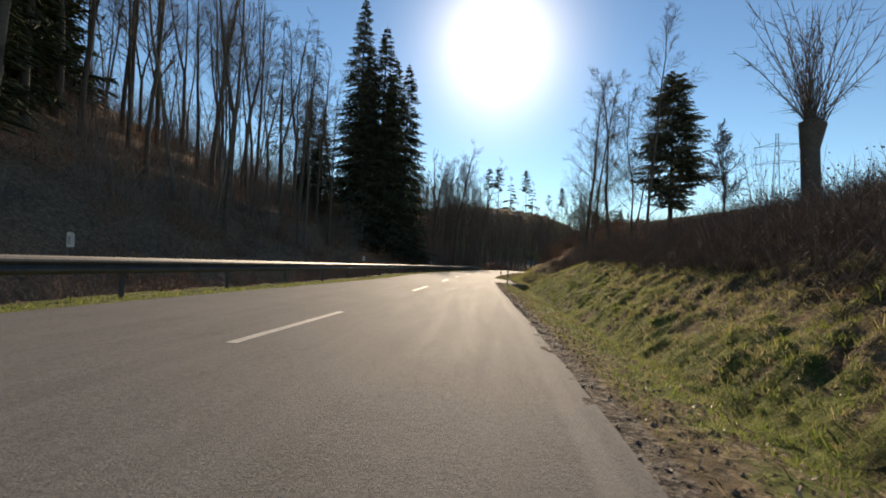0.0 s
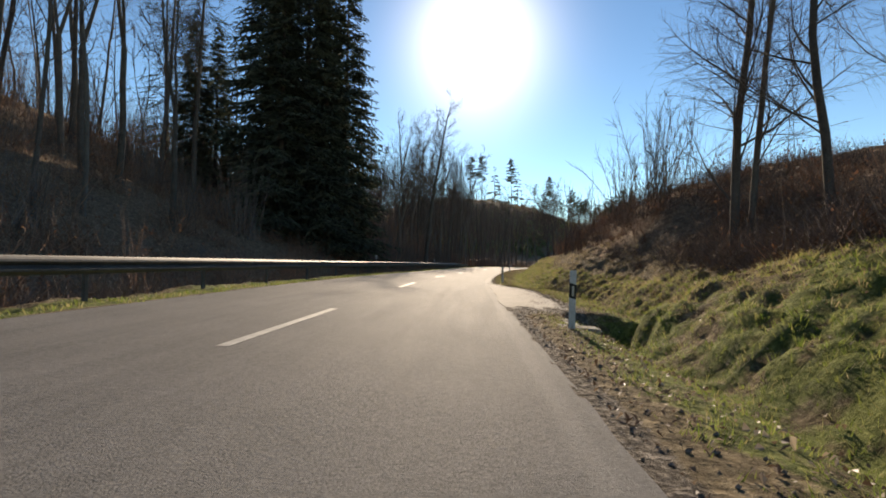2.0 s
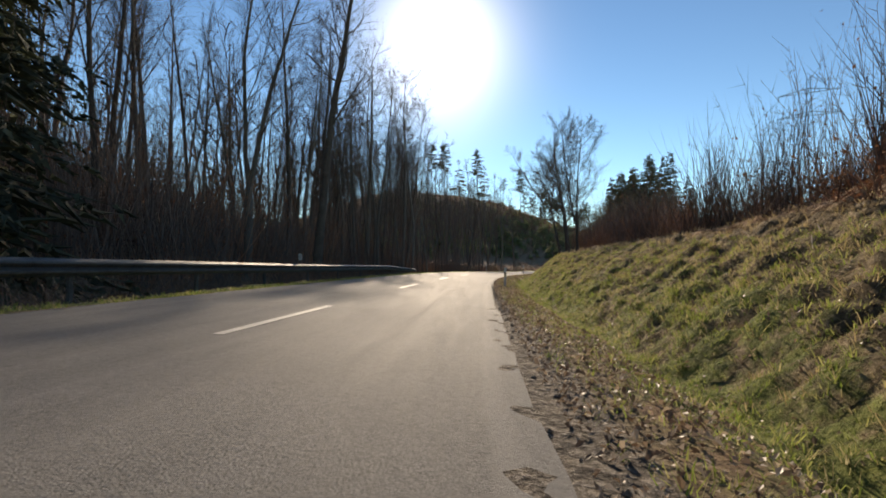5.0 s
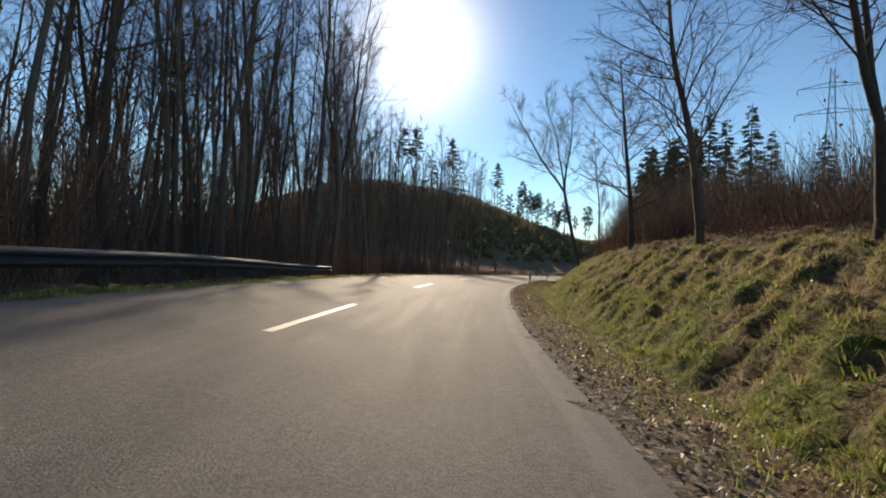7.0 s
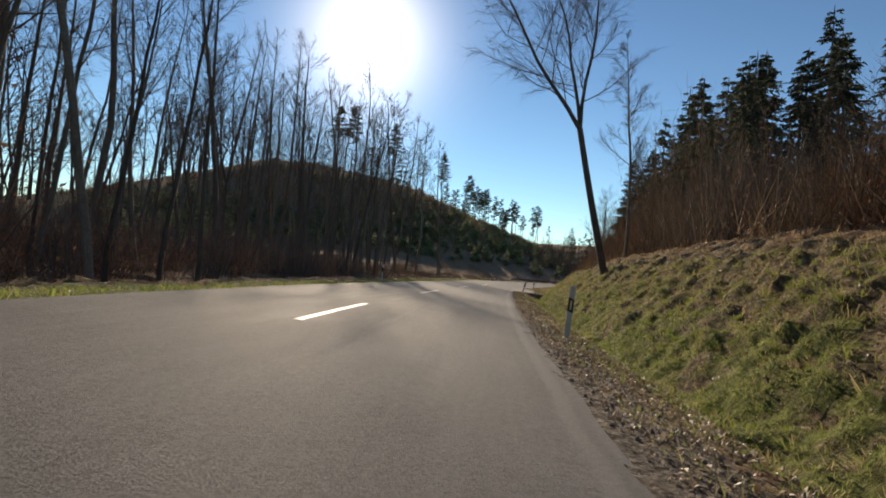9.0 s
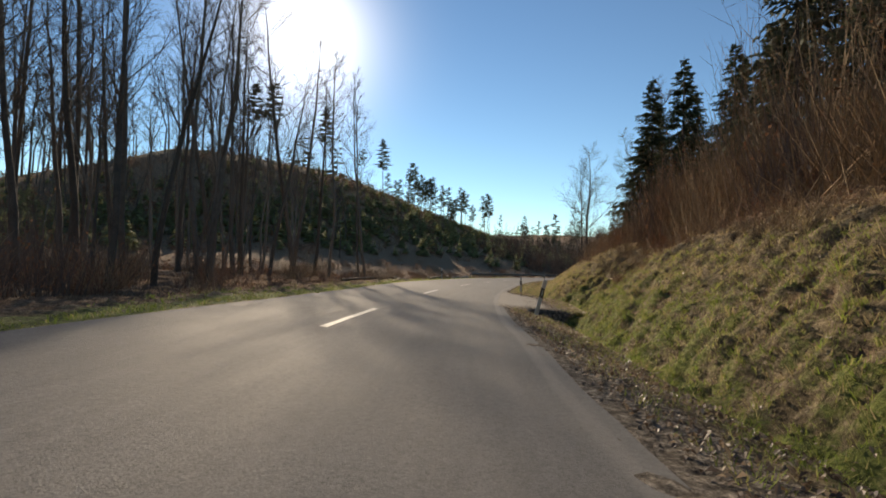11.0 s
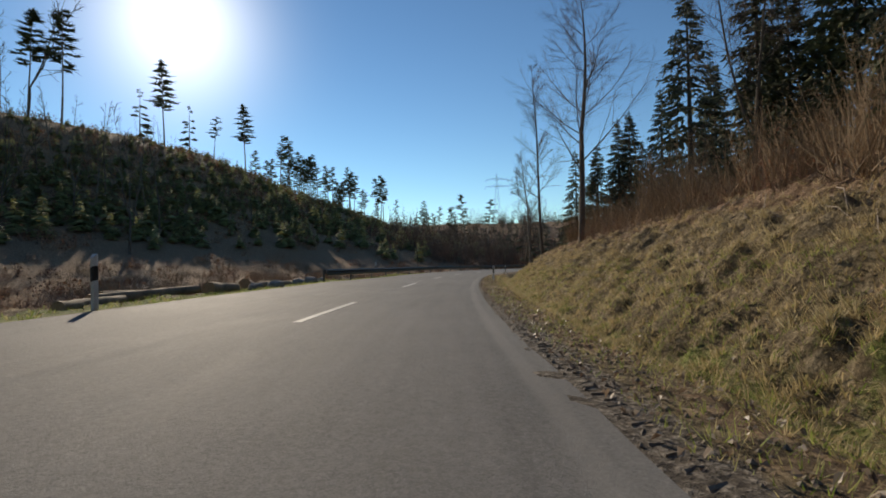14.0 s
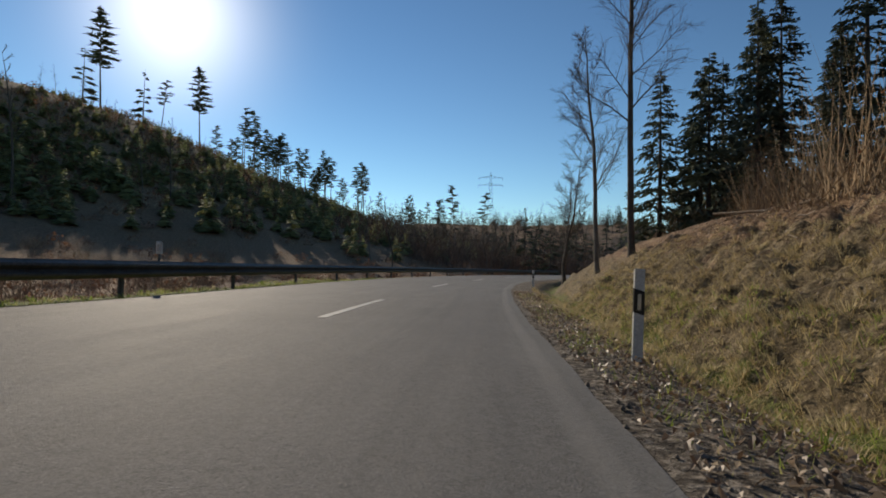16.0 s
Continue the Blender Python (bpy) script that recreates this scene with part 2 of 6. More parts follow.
M_BLACK = plain("black_plastic", (0.016, 0.016, 0.016), (0.03, 0.03, 0.03), 6, 0.4)
M_REFLECT = plain("reflector_glass", (0.45, 0.45, 0.44), (0.7, 0.7, 0.68), 30, 0.15, metal=0.4)
M_WOOD = plain("cut_wood", (0.20, 0.13, 0.07), (0.42, 0.31, 0.19), 3, 0.85, 20, 0.4, 0.01)
M_CONCRETE = plain("old_concrete", (0.24, 0.23, 0.20), (0.40, 0.385, 0.35), 3, 0.9, 30, 0.5, 0.01)
M_STONE = plain("grey_stone", (0.14, 0.13, 0.115), (0.32, 0.305, 0.28), 2, 0.9, 12, 0.6, 0.02)


# ---- mesh helpers ----
def raw_mesh(name, verts, faces, mats, smooth=False, slots=None):
    """verts (n, 3), faces (m, 3) or (m, 4) as arrays."""
    me = bpy.data.meshes.new(name)
    verts, faces = np.asarray(verts, np.float32), np.asarray(faces, np.int32)
    k = faces.shape[1]
    me.vertices.add(len(verts))
    me.vertices.foreach_set("co", verts.ravel())
    me.loops.add(faces.size)
    me.loops.foreach_set("vertex_index", faces.ravel())
    me.polygons.add(len(faces))
    me.polygons.foreach_set("loop_start", np.arange(0, faces.size, k, dtype=np.int32))
    me.polygons.foreach_set("use_smooth", np.full(len(faces), smooth))
    if slots is not None:
        me.polygons.foreach_set("material_index", np.asarray(slots, np.int32))
    for m in mats if isinstance(mats, (list, tuple)) else [mats]:
        me.materials.append(m)
    me.update(calc_edges=True)
    me.validate()
    return me


def part(name, me, parent, label="", m=None):
    ob = new(name, me)
    ob.parent = parent
    if m is not None:
        ob.matrix_basis = m
    if label:
        ob["label"] = label
    return ob


def bm_mesh(name, bm, mat, smooth=False):
    me = bpy.data.meshes.new(name)
    bm.to_mesh(me)
    bm.free()
    me.materials.append(mat)
    if smooth:
        me.polygons.foreach_set("use_smooth", np.full(len(me.polygons), True))
    return me


def box_mesh(name, size, mat, at=(0, 0, 0), bevel=0.01):
    bm = bmesh.new()
    bmesh.ops.create_cube(bm, size=1)
    bmesh.ops.scale(bm, vec=size, verts=bm.verts)
    bmesh.ops.translate(bm, vec=at, verts=bm.verts)
    if bevel:
        bmesh.ops.bevel(bm, geom=bm.edges[:], offset=bevel, segments=2, affect="EDGES")
    return bm_mesh(name, bm, mat)


def tubes(segs, sides):
    """Tapered prisms. segs: rows of p0 (3), p1 (3), r0, r1."""
    a = np.asarray(segs, float).reshape(-1, 8)
    p0, p1, r0, r1 = a[:, :3], a[:, 3:6], a[:, 6], a[:, 7]
    d = p1 - p0
    d /= np.linalg.norm(d, axis=1)[:, None] + 1e-9
    ref = np.where(np.abs(d[:, 2:3]) > 0.9, np.array([[1.0, 0, 0]]), np.array([[0, 0, 1.0]]))
    u = np.cross(d, ref)
    u /= np.linalg.norm(u, axis=1)[:, None] + 1e-9
    v = np.cross(d, u)
    ang = np.arange(sides) * 2 * np.pi / sides
    ring = np.cos(ang)[None, :, None] * u[:, None, :] + np.sin(ang)[None, :, None] * v[:, None, :]
    vs = np.concatenate([p0[:, None] + ring * r0[:, None, None], p1[:, None] + ring * r1[:, None, None]], 1).reshape(-1, 3)
    k = np.arange(sides)
    quad = np.stack([k, (k + 1) % sides, (k + 1) % sides + sides, k + sides], 1)
    fs = (np.arange(len(a))[:, None, None] * 2 * sides + quad[None]).reshape(-1, 4)
    return vs, fs


def join(lists):
    vs, fs, n = [], [], 0
    for v, f in lists:
        vs.append(v)
        fs.append(f + n)
        n += len(v)
    return np.concatenate(vs), np.concatenate(fs)


def spindles(base, tip, width, sag=0.0):
    """Slim three-sided needle sprays from base to tip: five vertices, six triangles each."""
    base, tip = np.asarray(base, float), np.asarray(tip, float)
    d = tip - base
    ln = np.linalg.norm(d, axis=1)[:, None] + 1e-9
    d = d / ln
    u = np.cross(d, np.array([0.13, 0.21, 0.97]))
    u /= np.linalg.norm(u, axis=1)[:, None] + 1e-9
    v = np.cross(d, u)
    mid = base + d * ln * 0.45
    mid[:, 2] += sag * ln[:, 0]
    w = np.asarray(width, float).reshape(-1, 1)
    ring = [mid + u * w, mid - u * w * 0.5 + v * w * 0.55, mid - u * w * 0.5 - v * w * 0.55]
    vs = np.stack([base, *ring, tip], 1).reshape(-1, 3)
    tri = np.array([[0, 2, 1], [0, 3, 2], [0, 1, 3], [4, 1, 2], [4, 2, 3], [4, 3, 1]])
    return vs, (np.arange(len(base))[:, None, None] * 5 + tri[None]).reshape(-1, 3)


# ---- the plan: road line, heights ----
ROAD_PLAN = [(-8.5, -54), (-6.3, -34), (-4.2, -14), (-2.13, 5.75), (-.99, 17.7), (-.1, 29.66), (.79, 41.63), (1.98, 53.6), (3.92, 65.6),
             (5.94, 77.8), (8.25, 89.6), (10.93, 101.3), (14.46, 112.8), (18.8, 124.2), (23.8, 136.0), (28.89, 147.2), (34.76, 157.7),
             (41.14, 167.8), (47.9, 177.7), (55.02, 187.4), (62.52, 196.8), (70.9, 205.8), (80.5, 214.0), (91.5, 221.0), (104, 227.5), (118, 234), (133, 240.5)]


def centre_line():
    p = np.array(ROAD_PLAN, float)
    d = p[-1] - p[-2]
    d /= np.hypot(*d)
    u = np.r_[0, np.cumsum(np.hypot(*np.diff(p, axis=0).T))]
    n, h = len(p), np.diff(u)
    a, b = np.eye(n), np.zeros((n, 2))
    for i in range(1, n - 1):
        a[i, i - 1:i + 2] = h[i - 1], 2 * (h[i - 1] + h[i]), h[i]
        b[i] = 6 * ((p[i + 1] - p[i]) / h[i] - (p[i] - p[i - 1]) / h[i - 1])
    m = np.linalg.solve(a, b)
    q = np.arange(0, u[-1], 1.0)
    k = np.clip(np.searchsorted(u, q, "right") - 1, 0, n - 2)
    e, f, g = (u[k + 1] - q)[:, None], (q - u[k])[:, None], h[k][:, None]
    x = (m[k] * e ** 3 + m[k + 1] * f ** 3) / (6 * g) + (p[k] / g - m[k] * g / 6) * e + (p[k + 1] / g - m[k + 1] * g / 6) * f
    x = np.concatenate([x, x[-1] + d * np.arange(1, 500)[:, None]])
    for _ in range(2):
        x = np.stack([np.convolve(np.pad(x[:, c], 6, mode="reflect", reflect_type="odd"), np.ones(13) / 13, "valid") for c in (0, 1)], 1)
    ln = np.r_[0, np.cumsum(np.hypot(*np.diff(x, axis=0).T))]
    return x, ln - np.interp(5.75, x[:, 1], ln)


LINE, LS = centre_line()
_g = np.gradient(LINE, LS, axis=0)
LTH = np.unwrap(np.arctan2(_g[:, 1], _g[:, 0]))
_far = np.interp(LS, [-60, 330, 800], [radians(88), radians(46), radians(40)])


def place(s, d):
    """World x, y of a station s along the road and an offset d to its right."""
    s, d = np.broadcast_arrays(np.asarray(s, float), np.asarray(d, float))
    k = np.clip((np.abs(d) - 14) / 40, 0, 1)
    th = np.interp(s, LS, LTH) * (1 - k) + np.interp(s, LS, _far) * k
    th0 = np.interp(s, LS, LTH)
    near = np.clip(np.abs(d), 0, 14) * np.sign(d)
    rest = d - near
    x = np.interp(s, LS, LINE[:, 0]) + np.sin(th0) * near + np.sin(th) * rest
    y = np.interp(s, LS, LINE[:, 1]) - np.cos(th0) * near - np.cos(th) * rest
    return x, y


def station(x, y):
    """Station and offset of world points (near the road)."""
    x, y = np.atleast_1d(np.asarray(x, float)), np.atleast_1d(np.asarray(y, float))
    i = ((LINE[:, 0][None] - x[:, None]) ** 2 + (LINE[:, 1][None] - y[:, None]) ** 2).argmin(1)
    vx, vy = x - LINE[i, 0], y - LINE[i, 1]
    return LS[i] + vx * np.cos(LTH[i]) + vy * np.sin(LTH[i]), vx * np.sin(LTH[i]) - vy * np.cos(LTH[i])


def sstep(a, b, x):
    t = np.clip((x - a) / (b - a), 0, 1)
    return t * t * (3 - 2 * t)


def road_z(s, d):
    zc = np.interp(s, [0, 60, 72, 108, 142, 200], [.09, .09, .10, .20, .04, .04])
    return zc - np.interp(s, [0, 60, 85, 110, 145, 200], [.03, .03, .045, .05, .03, .03]) * d


ROAD_R, ROAD_L = 3.0, -3.2


def edge_r(s):
    return ROAD_R + np.interp(s, [-10, -2, 4, 9, 16, 22, 34, 50, 80, 90, 98, 106, 113, 122, 140, 152, 160, 166, 172, 184, 200], [0.8, 0.7, 0.52, 0.34, 0.17, 0.06, 0.14, 0.06, -0.02, -0.03, 0.08, 0.12, 0.2, 0.12, -0.12, -0.03, 0.04, 0.0, -0.15, -0.27, -0.25])


def edge_l(s):
    return ROAD_L + np.interp(s, [-10, 5, 19, 24, 34, 70, 100, 107, 113, 146, 160, 186, 194, 210], [-0.2, -0.15, 0.2, 0.22, 0.0, 0.05, 0.15, 0.6, 0.55, 0.3, -0.5, -0.8, -0.25, -0.3])


def waves(x, y, size, seed):
    """Cheap smooth unevenness from a few crossed sines."""
    r = np.random.RandomState(seed)
    z = 0
    for _ in range(6):
        a, k, p = r.uniform(0, 6.28), r.uniform(0.6, 1.7) * 6.28 / size, r.uniform(0, 6.28)
        z = z + np.sin((x * np.cos(a) + y * np.sin(a)) * k + p)
    return z / 6


def lumps(x, y, cell, seed):
    """Rounded tussocks, one to a cell, jittered; 0 between them, 1 on their tops."""
    ci, cj = np.floor(x / cell), np.floor(y / cell)
    best = np.zeros(np.shape(x))
    for di in (-1, 0, 1):
        for dj in (-1, 0, 1):
            a, b = ci + di, cj + dj
            h1 = np.modf(np.abs(np.sin(a * 127.1 + b * 311.7 + seed) * 43758.5453))[0]
            h2 = np.modf(np.abs(np.sin(a * 269.5 + b * 183.3 + seed * 2.1) * 43758.5453))[0]
            h3 = np.modf(np.abs(np.sin(a * 419.2 + b * 371.9 + seed * 0.7) * 43758.5453))[0]
            r2 = ((x - (a + h1) * cell) ** 2 + (y - (b + h2) * cell) ** 2) / (cell * (0.45 + 0.4 * h3)) ** 2
            best = np.maximum(best, np.clip(1 - r2, 0, 1) * (0.45 + 0.55 * h3))
    return best


def ridge(x, y):
    """The cleared hill across the valley and the wooded ridges beyond it."""
    a, b = 0.89 * x + 0.45 * (y - 300), -0.45 * x + 0.89 * (y - 300)
    crest = np.interp(a, [-140, -80, -36, 0, 40, 62, 81, 132, 178, 260, 400], [0, 4, 19, 33, 36, 34, 28, 18, 12, 9, 9])
    hill = crest * (0.12 * sstep(-100, -70, b) + 0.88 * sstep(-80, 4, b)) * (1 - 0.35 * sstep(10, 120, b))
    far = 30 * sstep(165, 330, a) * sstep(-300, -60, b)
    return np.maximum(hill, far) + 14 * sstep(250, 420, y) * sstep(60, -80, x) * 0.4


PULL = [(29.4, 43.5, 1.3, 0.5), (141.1, 153.2, 1.4, 0.5)]      # lay-bys: from, to, extra width, taper


PITS = [(28.8, 4.75, 0.5), (140.2, 4.2, 0.75)]      # culvert mouths in the ditch: station, offset, depth


def layby(s):
    w = 0
    for a, b, k, taper in PULL:
        w = w + k * sstep(a - taper, a + 0.2, s) * (1 - sstep(b - 6, b, s))
    return w


def height(s, d, x, y, rough=True):
    s, d = np.broadcast_arrays(np.asarray(s, float), np.asarray(d, float))
    w = layby(s)
    r = np.maximum(d - edge_r(s) - w, 0)
    base = road_z(s, np.clip(d, edge_l(s), edge_r(s) + w))
    top = np.interp(s, [-60, 14, 20, 25, 28, 31, 36, 42, 50, 62, 90, 105, 128, 150, 175, 200, 260], [4.6, 4.5, 3.6, 2.3, 1.3, 1.0, 1.5, 2.4, 2.6, 2.6, 2.5, 3.3, 4.0, 4.2, 4.0, 4.2, 5])
    ditch = -0.42 * np.exp(-((r - 1.75) / 0.55) ** 2) - 0.02 * np.clip(r, 0, 1)
    q = np.maximum(r - 2.1, 0)
    bank = top * (1 - np.exp(-q * np.interp(s, [60, 95, 150, 180], [0.74, 1.05, 1.0, 0.76]) / top * (0.55 + 0.45 * sstep(0, 2.5, q))))
    behind = 0.17 * np.maximum(r - 10, 0) * (1 - 0.6 * sstep(40, 120, r))
    nose = 2.7 * sstep(4.2, 10.5, r) * sstep(23, 33, s) * (1 - sstep(58, 72, s))
    for ps, pd, depth in PITS:
        ditch = ditch - depth * sstep(1.25, 0.55, np.abs(s - ps)) * sstep(0.75, 0.3, np.abs(d - pd))
    spill = 0.004 + 0.014 * waves(x, y, 0.5, 21)
    right = base + (spill + 0.01 * np.minimum(w, 1)) * (1 - sstep(0.3, 0.9, r)) - 0.008 + ditch + bank + behind + nose
    l = np.maximum(edge_l(s) - d, 0)
    steep = np.interp(s, [30, 62, 84, 98, 112, 135], [0.74, 0.56, 0.42, 0.20, 0.05, 0.02])
    up = steep * np.maximum(l - 6, 0)
    up = 60 * (1 - np.exp(-up / 60))
    dip = np.interp(s, [-60, 100, 125, 165, 182, 300], [-0.9, -0.8, -0.35, -0.2, -1.1, -1.2])
    left = base + spill * (1 - sstep(0.3, 0.9, l)) - 0.008 - 0.06 * np.clip(l, 0, 1.3) + dip * sstep(1.5, 4.5, l) + up
    z = np.where(d > 0, right, left)
    away = sstep(12, 50, np.abs(d))
    z = z + ridge(x, y) * away
    if rough:
        off = sstep(0.3, 1.8, np.maximum(r, l))
        near = 1 - sstep(16, 32, np.abs(d))
        tuss = near * sstep(1.0, 2.7, np.maximum(r, l))
        tuss = tuss * np.interp(s, [60, 95], [0.85, 1.2]) * (0.22 * lumps(x, y, 0.42, 3.0) + 0.15 * lumps(x, y, 0.29, 5.0) - 0.12)
        z = z + off * (tuss + near * 0.05 * waves(x, y, 2.1, 3) + near * 0.10 * waves(x, y, 5.5, 4)) + away * (0.5 * waves(x, y, 19, 5) + 1.6 * waves(x, y, 70, 6) * sstep(40, 120, np.abs(d)))
    return z


def ground_at(s, d):
    x, y = place(s, d)
    return x, y, height(s, d, x, y)


def ground_xy(x, y):
    """Height under a world point: by the mapped station on the sheet."""
    s, d = station(x, y)
    for _ in range(12):
        px, py = place(s, d)
        th = np.interp(s, LS, LTH) * 1.0
        k = np.clip((np.abs(d) - 14) / 40, 0, 1)
        th = th * (1 - k) + np.interp(s, LS, _far) * k
        ex, ey = x - px, y - py
        s = s + 0.7 * (ex * np.cos(th) + ey * np.sin(th))
        d = d + 0.9 * (ex * np.sin(th) - ey * np.cos(th))
    return float(height(s, d, np.asarray(x, float), np.asarray(y, float))[0])


# ---- ground sheet ----
def build_ground():
    s = np.unique(np.round(np.r_[np.arange(-59, -8, 3.0), np.arange(-8, 206, 0.14), np.arange(206, 300, 2.0), np.arange(300, 780, 9.0)], 3))
    dr = np.r_[0.5, 2.2, 2.9, np.arange(3.05, 8.4, 0.135), np.arange(8.5, 12, 0.4), np.arange(12.5, 18, 0.8), np.arange(18.5, 40, 2.0), 44, 52, 62, 75, 92, 115, 145, 185, 240, 310, 400]
    dl = np.r_[-0.5, -2.4, -3.1, -3.25, np.arange(-3.7, -8, -0.6), np.arange(-9, -24, -1.8), np.arange(-26, -70, -4.5), np.arange(-75, -240, -8.0), np.arange(-250, -480, -20.0)]
    d = np.r_[dl[::-1], dr]
    S, D = np.meshgrid(s, d, indexing="ij")
    X, Y = place(S, D)
    Z = height(S, D, X, Y)
    paved = sum((S > a + 1.3) & (S < b) for a, b, k, taper in PULL) > 0
    under = (D > edge_l(S) + 0.16) & (D < edge_r(S) + np.where(paved, layby(S), 0) - 0.16)
    Z = np.where(under, road_z(S, D) - 0.035, Z)
    nd = len(d)
    k = (np.arange(len(s) - 1)[:, None] * nd + np.arange(nd - 1)[None]).ravel()
    f = np.stack([k, k + nd, k + nd + 1, k + 1], 1)[:, ::-1]
    me = raw_mesh("ground", np.stack([X, Y, Z], -1).reshape(-1, 3), f, M_GROUND, smooth=True)
    r, l = D - edge_r(S) - layby(S), edge_l(S) - D
    reach = np.interp(S, [5, 15, 26, 31, 36, 50, 62, 115, 135, 155, 175, 195], [3.3, 4.6, 4.8, 3.0, 2.4, 2.6, 3.4, 3.5, 3.2, 3.0, 2.7, 2.2])
    green = np.where(D > 0, sstep(0.25, 0.8, r) * (1 - sstep(reach - 1.6, reach + 1.2, r) * 0.95) * 0.72, sstep(0.1, 0.4, l) * (1 - sstep(1.2, 2.2, l)))
    brown = np.where(D > 0, np.maximum(sstep(reach + 0.5, reach + 3.5, r) * np.interp(S, [-10, 60, 120, 165], [0.8, 0.8, 0.8, 0.8]), 0.55 * np.interp(S, [26, 45], [0.25, 1]) * np.exp(-((r - 0.8) / 0.5) ** 2)), sstep(1.5, 3.0, l) * np.interp(S, [130, 160], [1, 0.85]))
    hill = sstep(38, 70, l) * sstep(80, 125, S)
    green = np.where(hill > 0, 0.55 * hill + green * (1 - hill), green)
    brown = np.maximum(brown * (1 - 0.4 * hill), 0.15 * hill)
    brown = np.maximum(brown, sstep(40, 60, np.abs(D)) * sstep(195, 230, S))
    tops = np.maximum(lumps(X, Y, 0.42, 3.0), 0.75 * lumps(X, Y, 0.29, 5.0))
    turf = (D > 0) * (1 - sstep(14, 18, D))
    green = green * (1 - turf + turf * (0.5 + 0.8 * tops)) * np.where(D > 0, np.interp(S, [152, 168], [1, 0.5]), 1)
    brown = np.maximum(brown, turf * 0.85 * (1 - sstep(0.05, 0.45, tops)) * sstep(1.9, 2.8, r))
    moss = turf * np.exp(-((r - 1.75) / 0.45) ** 2)
    green, brown = np.maximum(green, 0.7 * moss), brown * (1 - 0.6 * moss)
    wide = np.interp(S, [28, 60, 100, 150, 158, 170, 182], [0.3, 0.6, 0.95, 0.8, 0.5, 0.55, 1.1])
    gravel = np.where(D > 0, 1 - sstep(0.35 * wide, 1.1 * wide, r), 1 - sstep(0.05, 0.3, l))
    col = np.stack([green, brown, gravel, np.ones_like(green)], -1).reshape(-1, 4).astype(np.float32)
    at = me.color_attributes.new("cover", "FLOAT_COLOR", "POINT")
    at.data.foreach_set("color", col.ravel())
    return tagged(new("ground", me), "grassy verge and wooded valley floor with leaf litter", "ground", kind="structure")


def strip(name, s, d_lo, d_hi, nd, mat, lift=0.0, thick=0.12, ragged=0.0):
    """A paved band along the road with a real thickness at both edges."""
    t = np.linspace(0, 1, nd)
    S, T = np.meshgrid(s, t, indexing="ij")
    lo, hi = np.broadcast_to(d_lo, s.shape), np.broadcast_to(d_hi, s.shape)
    D = lo[:, None] * (1 - T) + hi[:, None] * T
    X, Y = place(S + ragged * np.exp(-(S - s[0]) / 1.2) * (0.5 + 0.5 * waves(D, 0 * D, 0.9, 31) + 0.9 * T * T), D)
    Z = road_z(S, D) + lift
    cols = np.stack([X, Y, Z], -1)
    low = cols[:, [0, -1]].copy()
    low[..., 2] -= thick
    full = np.concatenate([low[:, :1], cols, low[:, 1:]], 1)
    n = nd + 2
    k = (np.arange(len(s) - 1)[:, None] * n + np.arange(n - 1)[None]).ravel()
    f = np.stack([k, k + 1, k + n + 1, k + n], 1)
    me = raw_mesh(name, full.reshape(-1, 3), f, mat, smooth=False)
    uv = me.uv_layers.new(name="UVMap")
    u = np.tile(np.r_[0, t, 1], len(s))
    v = np.repeat(s, n) / 6.2
    idx = np.empty(len(me.loops), np.int32)
    me.loops.foreach_get("vertex_index", idx)
    uv.data.foreach_set("uv", np.stack([u[idx], v[idx]], 1).astype(np.float32).ravel())
    return me


def build_road():
    s = np.arange(-58, 330, 0.5)
    ragged = 0.025 * waves(s, 0 * s, 1.7, 11) + 0.03 * waves(s, 0 * s, 5.1, 12)
    road = new("road", strip("road", s, edge_l(s) + ragged[::-1], edge_r(s) + ragged, 15, M_ASPHALT, 0.0, 0.06))
    tagged(road, "worn grey asphalt country road with dusty ragged margins", "road", kind="structure")
    for a, b, k, taper in PULL:
        q = np.arange(a, b + 0.6, 0.3)
        edge = edge_r(q) - 0.06 + (layby(q) + 0.06 + 0.05 * waves(q, 0 * q, 2.3, 17)) * sstep(a - 0.2, a + 0.8, q) * (1 - sstep(b - 1, b + 0.6, q))
        ob = new("layby", strip("layby", q, edge_r(q) - 0.12 + 0.10 * waves(q, 0 * q, 3.1, 19), np.maximum(edge, edge_r(q) - 0.05), 16, M_DIRT, 0.004, 0.06, 0.5))
        tagged(ob, "packed gravel passing place beside the road", "lay-by", kind="structure")


def build_dashes():
    starts = [-48, -36, -24, -12, 0, 12.4, 24, 36, 48, 60.7] + [72.6, 84.6, 96.6, 109.2, 120.8] + [133.4] + [145.9 + 12 * i for i in range(13)]
    for a in starts:
        q = np.linspace(a, a + 4.0, 9)
        w = 0.06
        c = np.interp(q, [60, 85, 100, 113, 128, 146], [-0.02, -0.06, -0.11, -0.2, -0.14, -0.07])
        ob = new("centre_line_dash", strip("centre_line_dash", q, c - w, c + w, 3, M_PAINT, 0.005, 0.004))
        tagged(ob, "worn white painted centre line dash on asphalt", "road marking", group="centre line dashes", kind="structure")


build_ground()
build_road()
build_dashes()


# ---- guardrails ----
def rail_profile():
    """Double-waved steel beam, as offsets (towards the road, up)."""
    return [(-.012, .31), (.0, .31), (.022, .285), (.078, .25), (.083, .215), (.022, .175), (.0, .155), (.022, .135), (.083, .095), (.078, .06), (.022, .025), (.0, 0), (-.012, 0)]


def rail_drop(s):
    """The barrier sinks towards its end in the bend."""
    return np.where(np.asarray(s) < 110, -0.08 - 0.12 * sstep(58, 88, s), -0.22)


